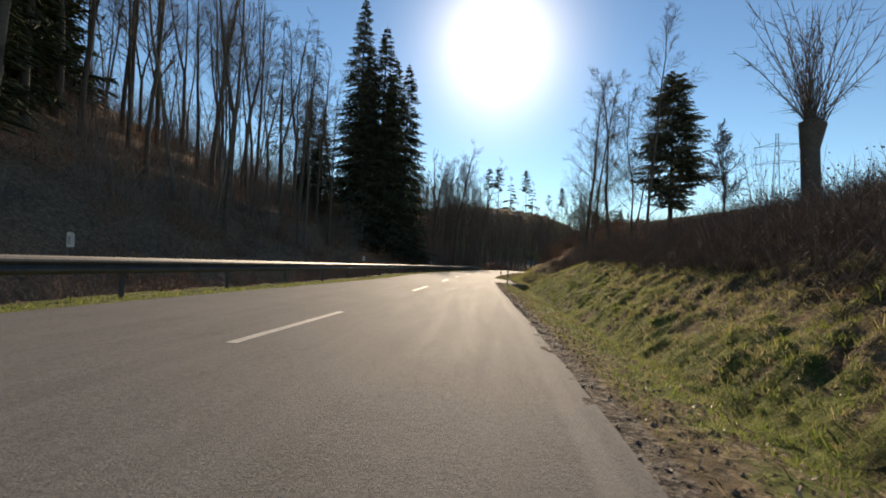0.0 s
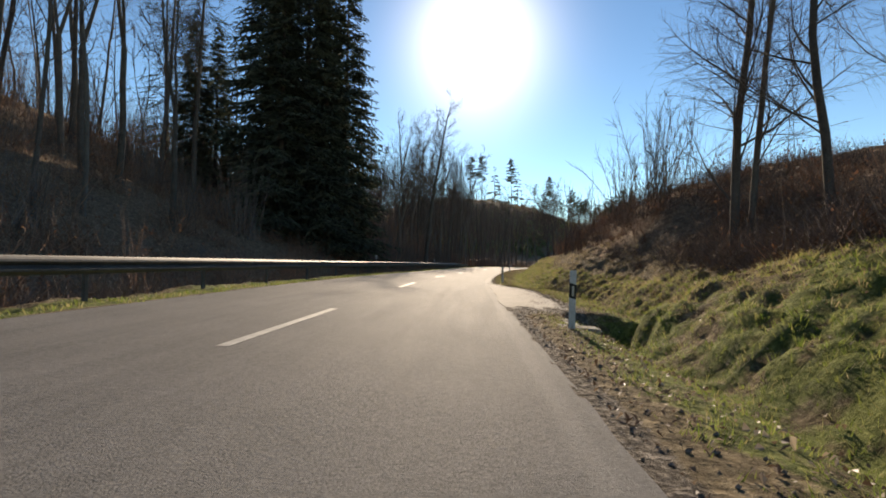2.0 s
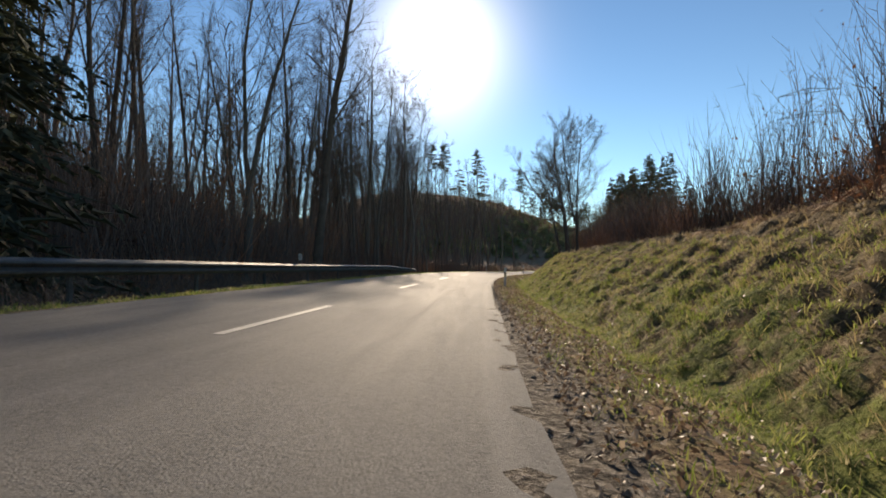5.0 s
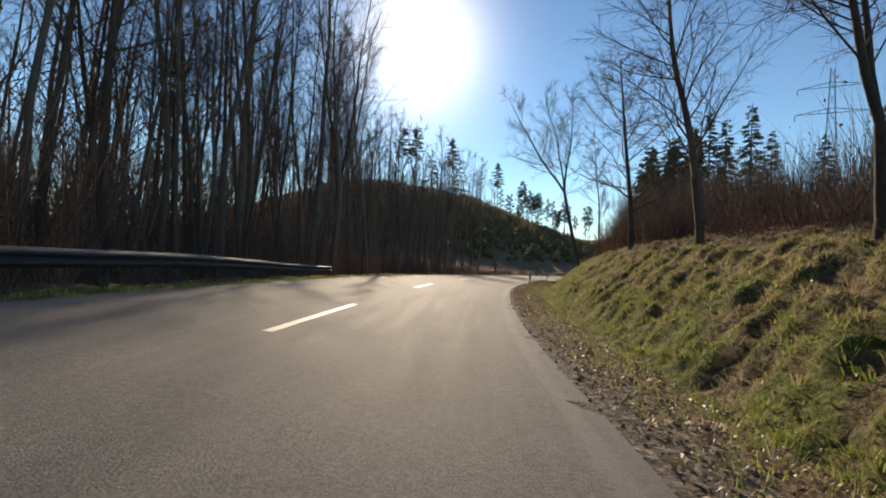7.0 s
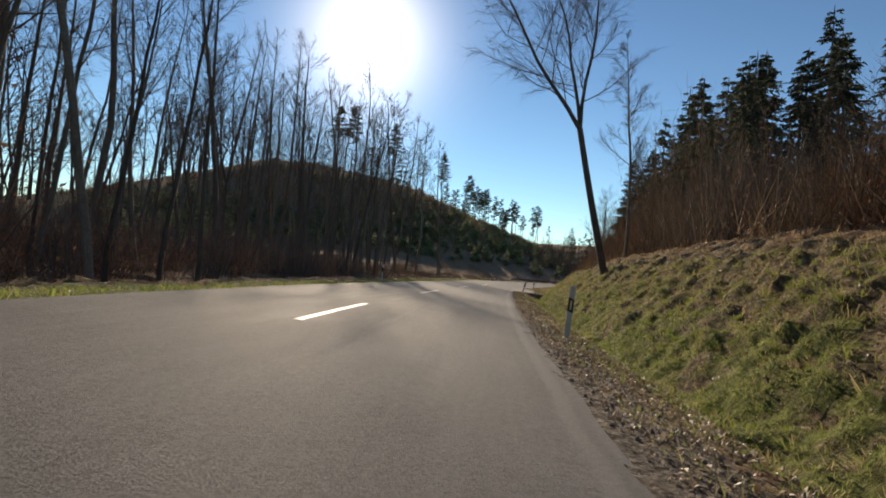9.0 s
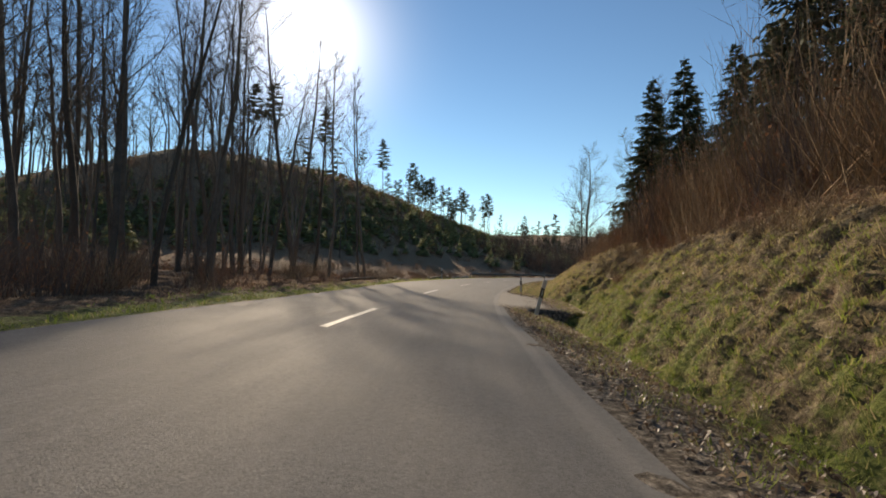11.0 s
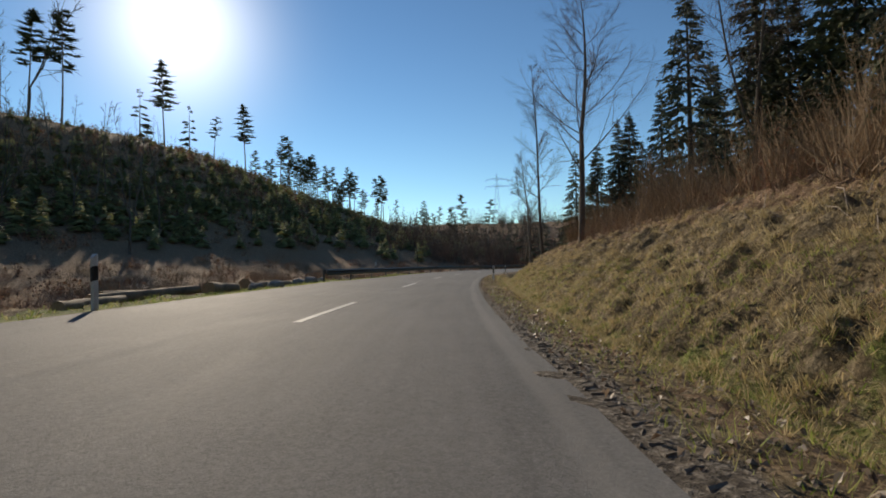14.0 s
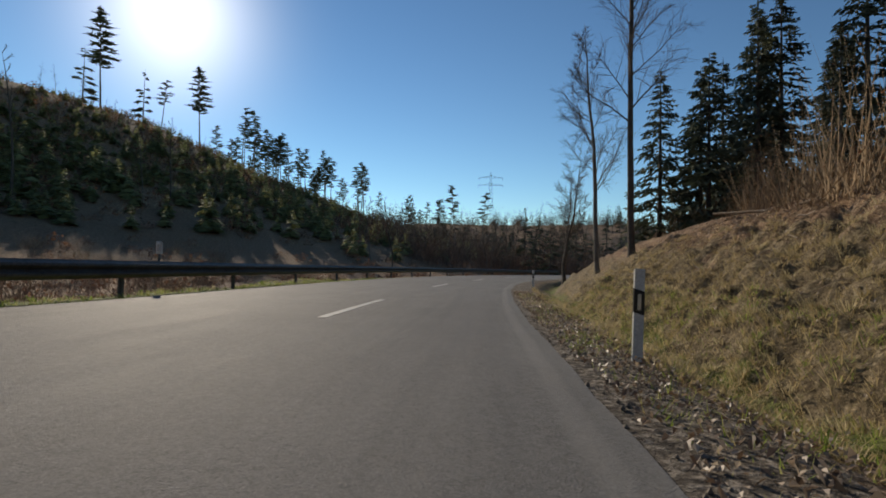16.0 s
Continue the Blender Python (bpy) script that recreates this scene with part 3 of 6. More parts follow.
def build_guardrail(s0, s1, d, flare=()):
    s = np.arange(s0, s1 + 0.01, 1.0)
    off = np.full(s.shape, float(d))
    drop = np.zeros(s.shape)
    if "end" in flare:
        off -= 1.1 * sstep(s1 - 14, s1, s)
        drop -= 0.28 * sstep(s1 - 14, s1, s)
    if "start" in flare:
        off -= 0.5 * (1 - sstep(s0, s0 + 8, s))
    x0, y0 = place(s, off)
    zb = road_z(s, ROAD_L) + 0.50 + drop + rail_drop(s)
    base = new("guardrail")
    base.location = (x0[0], y0[0], zb[0] - 0.7)
    o = np.array(base.location)
    prof = rail_profile()
    n = len(prof)
    for a in range(0, len(s) - 1, 4):
        q = slice(a, min(a + 5, len(s)))
        rows = [[(*place(ss, oo + px), zz + pz) for px, pz in prof] for ss, oo, zz in zip(s[q], off[q], zb[q])]
        v = np.array(rows, float).reshape(-1, 3) - o
        m = len(rows)
        k = (np.arange(m - 1)[:, None] * n + np.arange(n - 1)[None]).ravel()
        part("beam", raw_mesh("beam", v, np.stack([k, k + n, k + n + 1, k + 1], 1), M_STEEL), base)
    for ss, oo, zz in zip(s[::4], off[::4], zb[::4]):
        px, py = place(ss, oo - 0.10)
        g = float(height(ss, oo - 0.1, px, py)) - 0.3
        h = zz + 0.29 - g
        me = box_mesh("post", (0.06, 0.11, h), M_STEEL, (0, 0, h / 2), 0.012)
        part("post", me, base, "", pose(px - o[0], py - o[1], g - o[2], 0, 0, math.degrees(np.interp(ss, LS, LTH)) - 90))
        bx, by = place(ss, oo - 0.04)
        part("spacer", box_mesh("spacer", (0.10, 0.07, 0.2), M_STEEL, (0, 0, 0), 0.008), base, "", pose(bx - o[0], by - o[1], zz + 0.155 - o[2], 0, 0, math.degrees(np.interp(ss, LS, LTH)) - 90))
    tagged(base, "weathered steel crash barrier on posts beside the road", "guardrail")
    return base


build_guardrail(-56, 103, -4.35, ("end",))
build_guardrail(188, 262, -4.35, ("start",))


# ---- guide posts ----
def guide_post_proto():
    root = new("guide_post")
    bm = bmesh.new()
    # a hollow-backed wedge: flat to the road, rounded behind, with a slanted cap
    prof = [(-.05, -.02), (-.046, -.04), (.046, -.04), (.05, -.02), (.03, .05), (0, .062), (-.03, .05)]
    lo = [bm.verts.new((x, y, -0.25)) for x, y in prof]
    hi = [bm.verts.new((x, y, 0.98 - 0.75 * (y + .045) * 0.9)) for x, y in prof]
    for i in range(len(prof)):
        j = (i + 1) % len(prof)
        bm.faces.new((lo[i], lo[j], hi[j], hi[i]))
    bm.faces.new(hi)
    bm.faces.new(lo[::-1])
    bmesh.ops.bevel(bm, geom=[e for e in bm.edges if e.verts[0].co.z > .8 and e.verts[1].co.z > .8], offset=0.006, segments=2, affect="EDGES")
    part("body", bm_mesh("body", bm, M_WHITE), root)
    bm = bmesh.new()
    big = [(x * 1.05, y * 1.05) for x, y in prof]
    lo = [bm.verts.new((x, y, 0.50 - x * 0.35)) for x, y in big]
    hi = [bm.verts.new((x, y, 0.75 - x * 0.35)) for x, y in big]
    for i in range(len(big)):
        j = (i + 1) % len(big)
        bm.faces.new((lo[i], lo[j], hi[j], hi[i]))
    bm.faces.new(hi)
    bm.faces.new(lo[::-1])
    band = part("band", bm_mesh("band", bm, M_BLACK), root, "black slanted band")
    part("reflector", box_mesh("reflector", (0.032, 0.012, 0.17), M_REFLECT, (0, -0.046, 0.625), 0.004), band, "pale rectangular reflector")
    return tagged(root, "white plastic guide post with black band and reflector", "guide post", group="roadside guide posts")


def heading(s):
    return math.degrees(np.interp(s, LS, LTH)) - 90


POST = guide_post_proto()
first = True
for s, d, h, lean, turn in [(27, 3.79, 0.86, 1, 0), (45.2, 3.64, 0.80, -1, 0), (77.9, 3.55, 0.84, 1, 0), (112.0, 3.78, 0.97, 3, 0), (138.6, 3.55, 0.92, 14, 8), (154.8, 3.72, 0.80, -1, 0), (192.1, 3.46, 0.86, 1, 0), (214, 3.6, 0.85, 0, 0), (171.5, -4.14, 1.0, 1, 180), (131, -4.3, 0.9, -2, 180)]:
    x, y, z = ground_at(s, d)
    m = Matrix.Translation((x, y, z)) @ pose(0, 0, 0, 0, lean, heading(s) + turn) @ Matrix.Diagonal((1, 1, h / 0.98, 1))
    if first:
        POST.matrix_basis, first = m, False
    else:
        c = copy_thing(POST, Matrix.Identity(4))
        c.matrix_basis = m


def rail_marker(s):
    x, y = place(s, -4.43)
    z = float(road_z(s, ROAD_L) + rail_drop(s)) + 0.78
    root = new("rail_marker")
    root.matrix_basis = pose(x, y, z, 0, 0, heading(s))
    part("bracket", box_mesh("bracket", (0.03, 0.03, 0.30), M_STEEL, (0, 0, 0.05), 0.004), root)
    bm = bmesh.new()
    bmesh.ops.create_cube(bm, size=1)
    bmesh.ops.scale(bm, vec=(0.12, 0.06, 0.26), verts=bm.verts)
    bmesh.ops.translate(bm, vec=(0, 0, 0.31), verts=bm.verts)
    for v in bm.verts:
        if v.co.z > .3 and v.co.y > 0:
            v.co.z -= 0.04
    bmesh.ops.bevel(bm, geom=bm.edges[:], offset=0.012, segments=2, affect="EDGES")
    head = part("head", bm_mesh("head", bm, M_WHITE), root)
    part("reflector", box_mesh("reflector", (0.05, 0.012, 0.14), M_REFLECT, (0, -0.032, 0.30), 0.003), head, "round-edged reflector")
    return tagged(root, "white plastic marker clipped onto the crash barrier", "marker post", group="barrier markers")


for s in (2.7, 23.2, 52.0, 75.1, 197.0):
    rail_marker(s)


# ---- plants ----
def tri(f):
    f = np.asarray(f)
    return f if f.shape[1] == 3 else np.concatenate([f[:, [0, 1, 2]], f[:, [0, 2, 3]]])


def cones(segs):
    """Twigs that run out to a point: three triangles each."""
    a = np.asarray(segs, float).reshape(-1, 8)
    v, f = tubes(a, 3)
    v = v.reshape(-1, 6, 3)
    out = np.concatenate([v[:, :3], a[:, None, 3:6]], 1).reshape(-1, 3)
    k = np.array([[0, 1, 3], [1, 2, 3], [2, 0, 3]])
    return out, (np.arange(len(a))[:, None, None] * 4 + k[None]).reshape(-1, 3)


def leaflets(rng, centres, size):
    """Small folded leaves at random tilts."""
    c = np.asarray(centres, float)
    n = len(c)
    u = rng.normal(0, 1, (n, 3))
    u /= np.linalg.norm(u, axis=1)[:, None]
    v = np.cross(u, rng.normal(0, 1, (n, 3)))
    v /= np.linalg.norm(v, axis=1)[:, None] + 1e-9
    w = np.cross(u, v)
    s = (size * rng.uniform(0.6, 1.3, n))[:, None]
    vs = np.stack([c, c + u * s * 0.5 + v * s * 0.32 + w * s * 0.12, c + u * s, c + u * s * 0.5 - v * s * 0.32 + w * s * 0.12], 1).reshape(-1, 3)
    return vs, (np.arange(n)[:, None, None] * 4 + np.array([[0, 1, 2], [0, 2, 3]])[None]).reshape(-1, 3)


class Kind:
    """One sort of plant: its parts as arrays, built on first use."""

    def __init__(self, name, label, category, group, parts):
        self.name, self.label, self.category, self.group, self.parts, self.ob = name, label, category, group, parts, None

    def build(self):
        if len(self.parts) == 1:
            p = self.parts[0]
            root = new(self.name, raw_mesh(self.name, p[1], p[2], p[3], smooth=p[4]))
        else:
            root = new(self.name)
            for name, v, f, mat, smooth in self.parts:
                part(name, raw_mesh(name, v, f, mat, smooth=smooth), root)
        return tagged(root, self.label, self.category, group=self.group)

    def put(self, m):
        if self.ob is None:
            self.ob = ob = self.build()
        else:
            ob = copy_thing(self.ob, Matrix.Identity(4))
        ob.matrix_basis = m
        return ob


def bare_tree(name, seed, label, bark=None, group="bare broadleaf trees", h=18, r=0.15, crown=0.4, spread=0.2, limbs=15, subs=7, twigs=7, twig_r=0.009, lean=(0, 0), forks=1, rise=0.10, angle=(0.5, 1.0), wob=0.07, bow=0.0, lsides=4, lsteps=3, tsides=8, ssteps=1):
    """Leafless broadleaf: trunk with limbs as one mesh, the fine twigs as another."""
    rng = np.random.RandomState(seed)
    trunk, limb, sub, twig = [], [], [], []

    def shoot(store, p, d, length, r0, r1, n, w, up):
        nodes = []
        for i in range(n):
            d = d + rng.normal(0, w, 3) + np.array([0, 0, up])
            d = d / np.linalg.norm(d)
            q = p + d * length / n
            a, b = r0 + (r1 - r0) * i / n, r0 + (r1 - r0) * (i + 1) / n
            store.append((*p, *(q + d * 0.3 * b), a, b))
            nodes.append((p, q, d, a, b))
            p = q
        return nodes

    def side(d, ang):
        u = np.cross(d, rng.normal(0, 1, 3))
        u /= np.linalg.norm(u) + 1e-9
        return d * math.cos(ang) + u * math.sin(ang)

    stems = []
    base = np.array([0.0, 0, -0.2])
    lean3 = np.array([lean[0], lean[1], 1.0])
    lean3 /= np.linalg.norm(lean3)
    trunk.append((0, 0, -0.35, lean[0] * 0.25, lean[1] * 0.25, 0.25, r * 1.5, r * 1.02))
    if forks == 1:
        d, p, nodes, n = lean3, base, [], 11
        for i in range(n):
            d = d + rng.normal(0, wob * 0.6, 3) * np.array([1, 1, 0.3]) - np.array([lean[0], lean[1], 0]) * bow / n
            d /= np.linalg.norm(d)
            q = p + d * h / n
            a, b = r * (1 - i / n) ** 0.75 + 0.012, r * (1 - (i + 1) / n) ** 0.75 + 0.008
            trunk.append((*p, *(q + d * 0.2 * b), a, b))
            nodes.append((p, q, d, a, b))
            p = q
        stems.append((nodes, 1.0))
    else:
        first = shoot(trunk, base, lean3, h * crown * 0.8, r, r * 0.8, 4, wob * 0.5, 0.02)
        for k in range(forks):
            stems.append((shoot(trunk, first[-1][1], side(lean3, rng.uniform(0.18, 0.5)), h * (1 - crown * 0.8) * rng.uniform(0.8, 1.05), r * rng.uniform(0.5, 0.68), 0.012, 8, wob, 0.05), 0.7))
    for nodes, share in stems:
        m = len(nodes)
        start = crown if forks == 1 else 0.12
        for k in range(int(limbs * share)):
            f = start + (1 - start) * (k + rng.uniform(0, 1)) / (limbs * share)
            i = min(int(f * m), m - 1)
            p0, p1, d, a, b = nodes[i]
            t = min(f * m - i, 1)
            ln = h * spread * (1.08 - 0.75 * (f - start) / (1 - start)) * rng.uniform(0.65, 1.15)
            rr = max(0.36 * (a + (b - a) * t), twig_r * 1.8) * rng.uniform(0.7, 1.1)
            l1 = shoot(limb, p0 + (p1 - p0) * t, side(d, rng.uniform(*angle)), ln, rr, twig_r * 1.4, lsteps, wob * 1.6, rise)
            flat = np.cross(l1[0][2], rng.normal(0, 1, 3))
            flat /= np.linalg.norm(flat) + 1e-9
            for j in range(subs):
                g = 0.12 + 0.88 * (j + rng.uniform(0, 1)) / subs
                q0, q1, e, c, c1 = l1[min(int(g * lsteps), lsteps - 1)]
                turn = rng.uniform(0.45, 0.85)
                e = e * math.cos(turn) + (flat * (1 if j % 2 else -1) + rng.normal(0, 0.45, 3)) * math.sin(turn)
                ln2 = ln * (0.62 - 0.36 * g) * rng.uniform(0.7, 1.2)
                l2 = shoot(sub, q0 + (q1 - q0) * (g * lsteps % 1), e / np.linalg.norm(e), ln2, max(c * 0.42, twig_r * 1.1), twig_r * 0.7, ssteps, wob * 1.6, rise * 0.4)
                for k2 in range(twigs):
                    u = (k2 + rng.uniform(0, 1)) / twigs * ssteps
                    u0, u1, e2, c2, c3 = l2[min(int(u), ssteps - 1)]
                    shoot(twig, u0 + (u1 - u0) * (u % 1), side(e2, rng.uniform(0.35, 0.9)), ln * rng.uniform(0.12, 0.30), twig_r * 0.8, twig_r * 0.4, 1, wob, rise * 0.3)
    wood = join([(tubes(trunk, tsides)[0], tri(tubes(trunk, tsides)[1])), (tubes(limb, lsides)[0], tri(tubes(limb, lsides)[1]))])
    v, f = tubes(sub, 3) if ssteps > 1 else cones(sub)
    return Kind(name, label, "tree", group, [("trunk", *wood, bark or M_BARK, True), ("crown", *join([(v, tri(f)), cones(twig)]), M_TWIG, False)])


def spruce(name, seed, h, spread, label, gap=0.65, per=7, pairs=5, clear=0.06, mat=None, group="conifers", droop=0.28, trunk_r=None, power=0.8, ragged=0.25, fat=1.0, tufts=4):
    rng = np.random.RandomState(seed)
    r = trunk_r or h * 0.012 + 0.03
    n = 8
    zs = np.linspace(-0.25, h, n + 1)
    segs = [(0, 0, zs[i], 0, 0, zs[i + 1], r * (1 - i / n) + 0.01, r * (1 - (i + 1) / n) + 0.008) for i in range(n)]
    B, T, W, spray = [], [], [], []
    z = h * clear
    while z < h * 0.985:
        f = (z - h * clear) / (h * (1 - clear))
        ln0 = spread * (1 - f) ** power + 0.12
        if clear > 0.2:
            ln0 *= 0.45 + 0.55 * sstep(0, 0.25, f)
        for k in range(per):
            az = rng.uniform(0, 6.283)
            ln = ln0 * rng.uniform(1 - ragged, 1 + ragged * 0.5)
            dz = -droop * (1 - 0.6 * f) + rng.normal(0, 0.07) + 0.5 * max(f - 0.75, 0)
            d = np.array([math.cos(az), math.sin(az), dz])
            sd_ = np.array([-math.sin(az), math.cos(az), 0])
            p = np.array([0, 0, z + rng.uniform(-0.4, 0.4) * gap])
            B.append(p); T.append(p + d * ln); W.append((0.06 * ln + 0.025) * fat if fat > 1.5 else 0.012 * ln + 0.012)
            for j in range(pairs):
                t = 0.2 + 0.78 * (j + 0.5) / pairs
                q = p + d * ln * t
                sl = ln * (0.46 * (1.12 - t)) * rng.uniform(0.75, 1.25) + 0.08
                for sgn in (1, -1):
                    e = d * 0.6 + sd_ * sgn * 0.75 + np.array([0, 0, rng.uniform(-0.5, -0.1)])
                    if fat > 1.5:
                        spray.append((*(q - e * 0.1 * sl), *(q + e * sl), (0.15 * sl + 0.02) * fat, 0.01))
                    else:
                        for k3 in range(tufts):
                            g = k3 / tufts
                            w = e + rng.normal(0, 0.28, 3)
                            a3 = q + e * sl * g
                            spray.append((*a3, *(a3 + w * sl * 1.25 / tufts), (0.13 * sl / tufts + 0.022) * fat * (1.1 - 0.4 * g), 0.01))
        z += gap * (0.7 + 0.5 * (1 - f)) * (0.4 + 0.6 * min(h / 12, 1))
    B.append(np.array([0, 0, h * 0.93])); T.append(np.array([0, 0, h * 1.02])); W.append(0.05)
    v, f = tubes(segs, 6)
    crown = spindles(B, T, np.array(W))
    if spray:
        crown = join([crown, cones(spray)])
    return Kind(name, label, "tree", group, [("trunk", v, f, M_BARK, True), ("crown", *crown, mat or M_NEEDLE, False)])


def pine(name, seed, h, spread, label, clear=0.55, branches=26, mat=None, group="pines on the hill", clump=12, fat=1.0):
    rng = np.random.RandomState(seed)
    n, r = 9, h * 0.008 + 0.03
    pts = [np.array([0, 0, -0.3])]
    d = np.array([rng.normal(0, .02), rng.normal(0, .02), 1])
    for i in range(n):
        d = d + rng.normal(0, 0.018, 3) * (1, 1, 0)
        pts.append(pts[-1] + d * h / n)
    segs = [(*pts[i], *pts[i + 1], r * (1 - i / n) + 0.03, r * (1 - (i + 1) / n) + 0.025) for i in range(n)]
    B, T, W = [], [], []
    for k in range(branches):
        f = clear + (1 - clear) * (k + rng.uniform(0, 1)) / branches
        i = min(int(f * n), n - 1)
        p = pts[i] + (pts[i + 1] - pts[i]) * (f * n - i)
        g = (f - clear) / (1 - clear)
        ln = spread * (0.5 + 0.5 * min(g / 0.25, 1)) * (1 - g ** 1.6 * 0.85) * rng.uniform(0.55, 1.1)
        az = rng.uniform(0, 6.283)
        e = np.array([math.cos(az), math.sin(az), rng.uniform(-0.15, 0.3)])
        segs.append((*p, *(p + e * ln), 0.045, 0.015))
        for _ in range(clump):
            c = p + e * ln * rng.uniform(0.25, 1.0)
            w = e * 0.5 + rng.normal(0, 0.6, 3)
            w[2] = abs(w[2]) * 0.5 - 0.15
            sl = rng.uniform(0.35, 0.65) * (0.45 + 0.26 * spread)
            B.append((*(c - w * 0.2 * sl), *(c + w * sl * 1.4), 0.24 * sl * fat, 0.01))
    v, f = tubes(segs, 5)
    return Kind(name, label, "tree", group, [("trunk", v, f, M_BARKPALE, True), ("crown", *cones(B), mat or M_PINE, False)])


def shrub(name, seed, h, label, stems=14, out=0.35, twigs=8, r=0.012, mat=None, group="leafless shrubs", arch=0.0, twig_len=0.3, leaves=0, leaf=0.07, leaf_mat=None, steps=3, pollard=0.0):
    rng = np.random.RandomState(seed)
    S, W, C = [], [], []
    for k in range(stems):
        az, tilt = rng.uniform(0, 6.283), abs(rng.normal(0, out)) + 0.03
        d = np.array([math.cos(az) * tilt, math.sin(az) * tilt, 1.0])
        p = np.array([rng.normal(0, 0.07 * h), rng.normal(0, 0.07 * h), -0.15])
        if pollard:
            p = np.array([rng.normal(0, 0.14), rng.normal(0, 0.14), pollard - 0.2])
        ln = h * rng.uniform(0.55, 1.1)
        rr = r * rng.uniform(0.7, 1.2)
        for i in range(steps):
            d = d + rng.normal(0, 0.09, 3) + np.array([0, 0, -arch])
            d /= np.linalg.norm(d)
            q = p + d * ln / steps
            S.append((*p, *q, rr * (1 - i * 0.8 / steps), rr * (1 - (i + 1) * 0.8 / steps)))
            for _ in range(max(1, twigs // steps)):
                e = d + rng.normal(0, 0.5, 3)
                e /= np.linalg.norm(e)
                a = p + (q - p) * rng.uniform(0, 1)
                b = a + e * ln * twig_len * rng.uniform(0.4, 1.0)
                W.append((*a, *b, rr * 0.45, rr * 0.15))
                C.append((a, b))
            p = q
    v, f = tubes(S, 3)
    if steps > 3:
        parts = [("stem_growth", v, f, mat or M_TWIGRED, False), ("crown", *cones(W), mat or M_TWIGRED, False)]
    else:
        parts = [("branchwork", *join([(v, tri(f)), cones(W)]), mat or M_TWIGRED, False)]
    if pollard:
        knots = [(0, 0, -0.4, 0.02, 0, 0.4, 0.42, 0.3), (0.02, 0, 0.35, -0.05, 0.04, pollard * 0.75, 0.3, 0.29), (-0.05, 0.04, pollard * 0.73, 0, 0, pollard, 0.3, 0.42), (0, 0, pollard - 0.02, 0.03, 0, pollard + 0.2, 0.42, 0.15)]
        parts.append(("trunk", *tubes(knots, 10), M_BARK, True))
    if leaves:
        pick = rng.randint(0, len(C), leaves)
        t = rng.uniform(0.2, 1.0, leaves)
        cs = np.array([C[i][0] + (C[i][1] - C[i][0]) * u for i, u in zip(pick, t)])
        parts.append(("foliage", *leaflets(rng, cs, leaf), leaf_mat or M_BRUSHLEAF, False))
    return Kind(name, label, "shrub", group, parts)


class Planter:
    """Sets out plants of a few kinds, singly or, where nobody could count them, joined into one mass."""

    def __init__(self, kinds):
        self.kinds, self.mass, self.rng = kinds, [], random.Random(len(kinds) * 7 + 1)

    def put(self, x, y, z, scale=1.0, k=None, turn=None, tilt=0.0, label="", bulk=False):
        k = self.rng.randrange(len(self.kinds)) if k is None else k
        turn = self.rng.uniform(0, 360) if turn is None else turn
        m = pose(x, y, z, self.rng.uniform(-tilt, tilt), self.rng.uniform(-tilt, tilt), turn) @ Matrix.Diagonal((scale, scale, scale, 1))
        if bulk:
            self.mass.append((k, np.array(m)))
            return None
        ob = self.kinds[k].put(m)
        if label:
            ob["label"] = label
        return ob

    def scatter(self, n, s, d, scale=(0.8, 1.2), gap=1.5, tilt=2.0, ks=None, seed=0, bulk=False):
        rng, done = random.Random(seed), []
        for _ in range(n * 6):
            if len(done) >= n:
                break
            a, b = rng.uniform(*s), rng.uniform(*d)
            if any((a - u) ** 2 + (b - v) ** 2 < gap * gap for u, v in done):
                continue
            done.append((a, b))
            x, y, z = ground_at(a, b)
            self.put(float(x), float(y), float(z), rng.uniform(*scale), rng.choice(ks) if ks else None, tilt=tilt, bulk=bulk)

    def flush(self, name, label, category):
        if not self.mass:
            return
        mats, vs, fs, sl, n = [], [], [], [], 0
        for k, m in self.mass:
            for _, v, f, mat, _s in self.kinds[k].parts:
                if mat not in mats:
                    mats.append(mat)
                f = tri(f)
                vs.append(v @ m[:3, :3].T + m[:3, 3])
                fs.append(f + n)
                sl.append(np.full(len(f), mats.index(mat)))
                n += len(v)
        me = raw_mesh(name, np.concatenate(vs), np.concatenate(fs), mats, slots=np.concatenate(sl))
        tagged(new(name, me), label, category, kind="stuff")
        self.mass = []


def hill_xy(a, b):
    """World x, y from along-crest and across-crest distances on the cleared hill."""
    return 0.89 * a - 0.45 * b, 300 + 0.45 * a + 0.89 * b


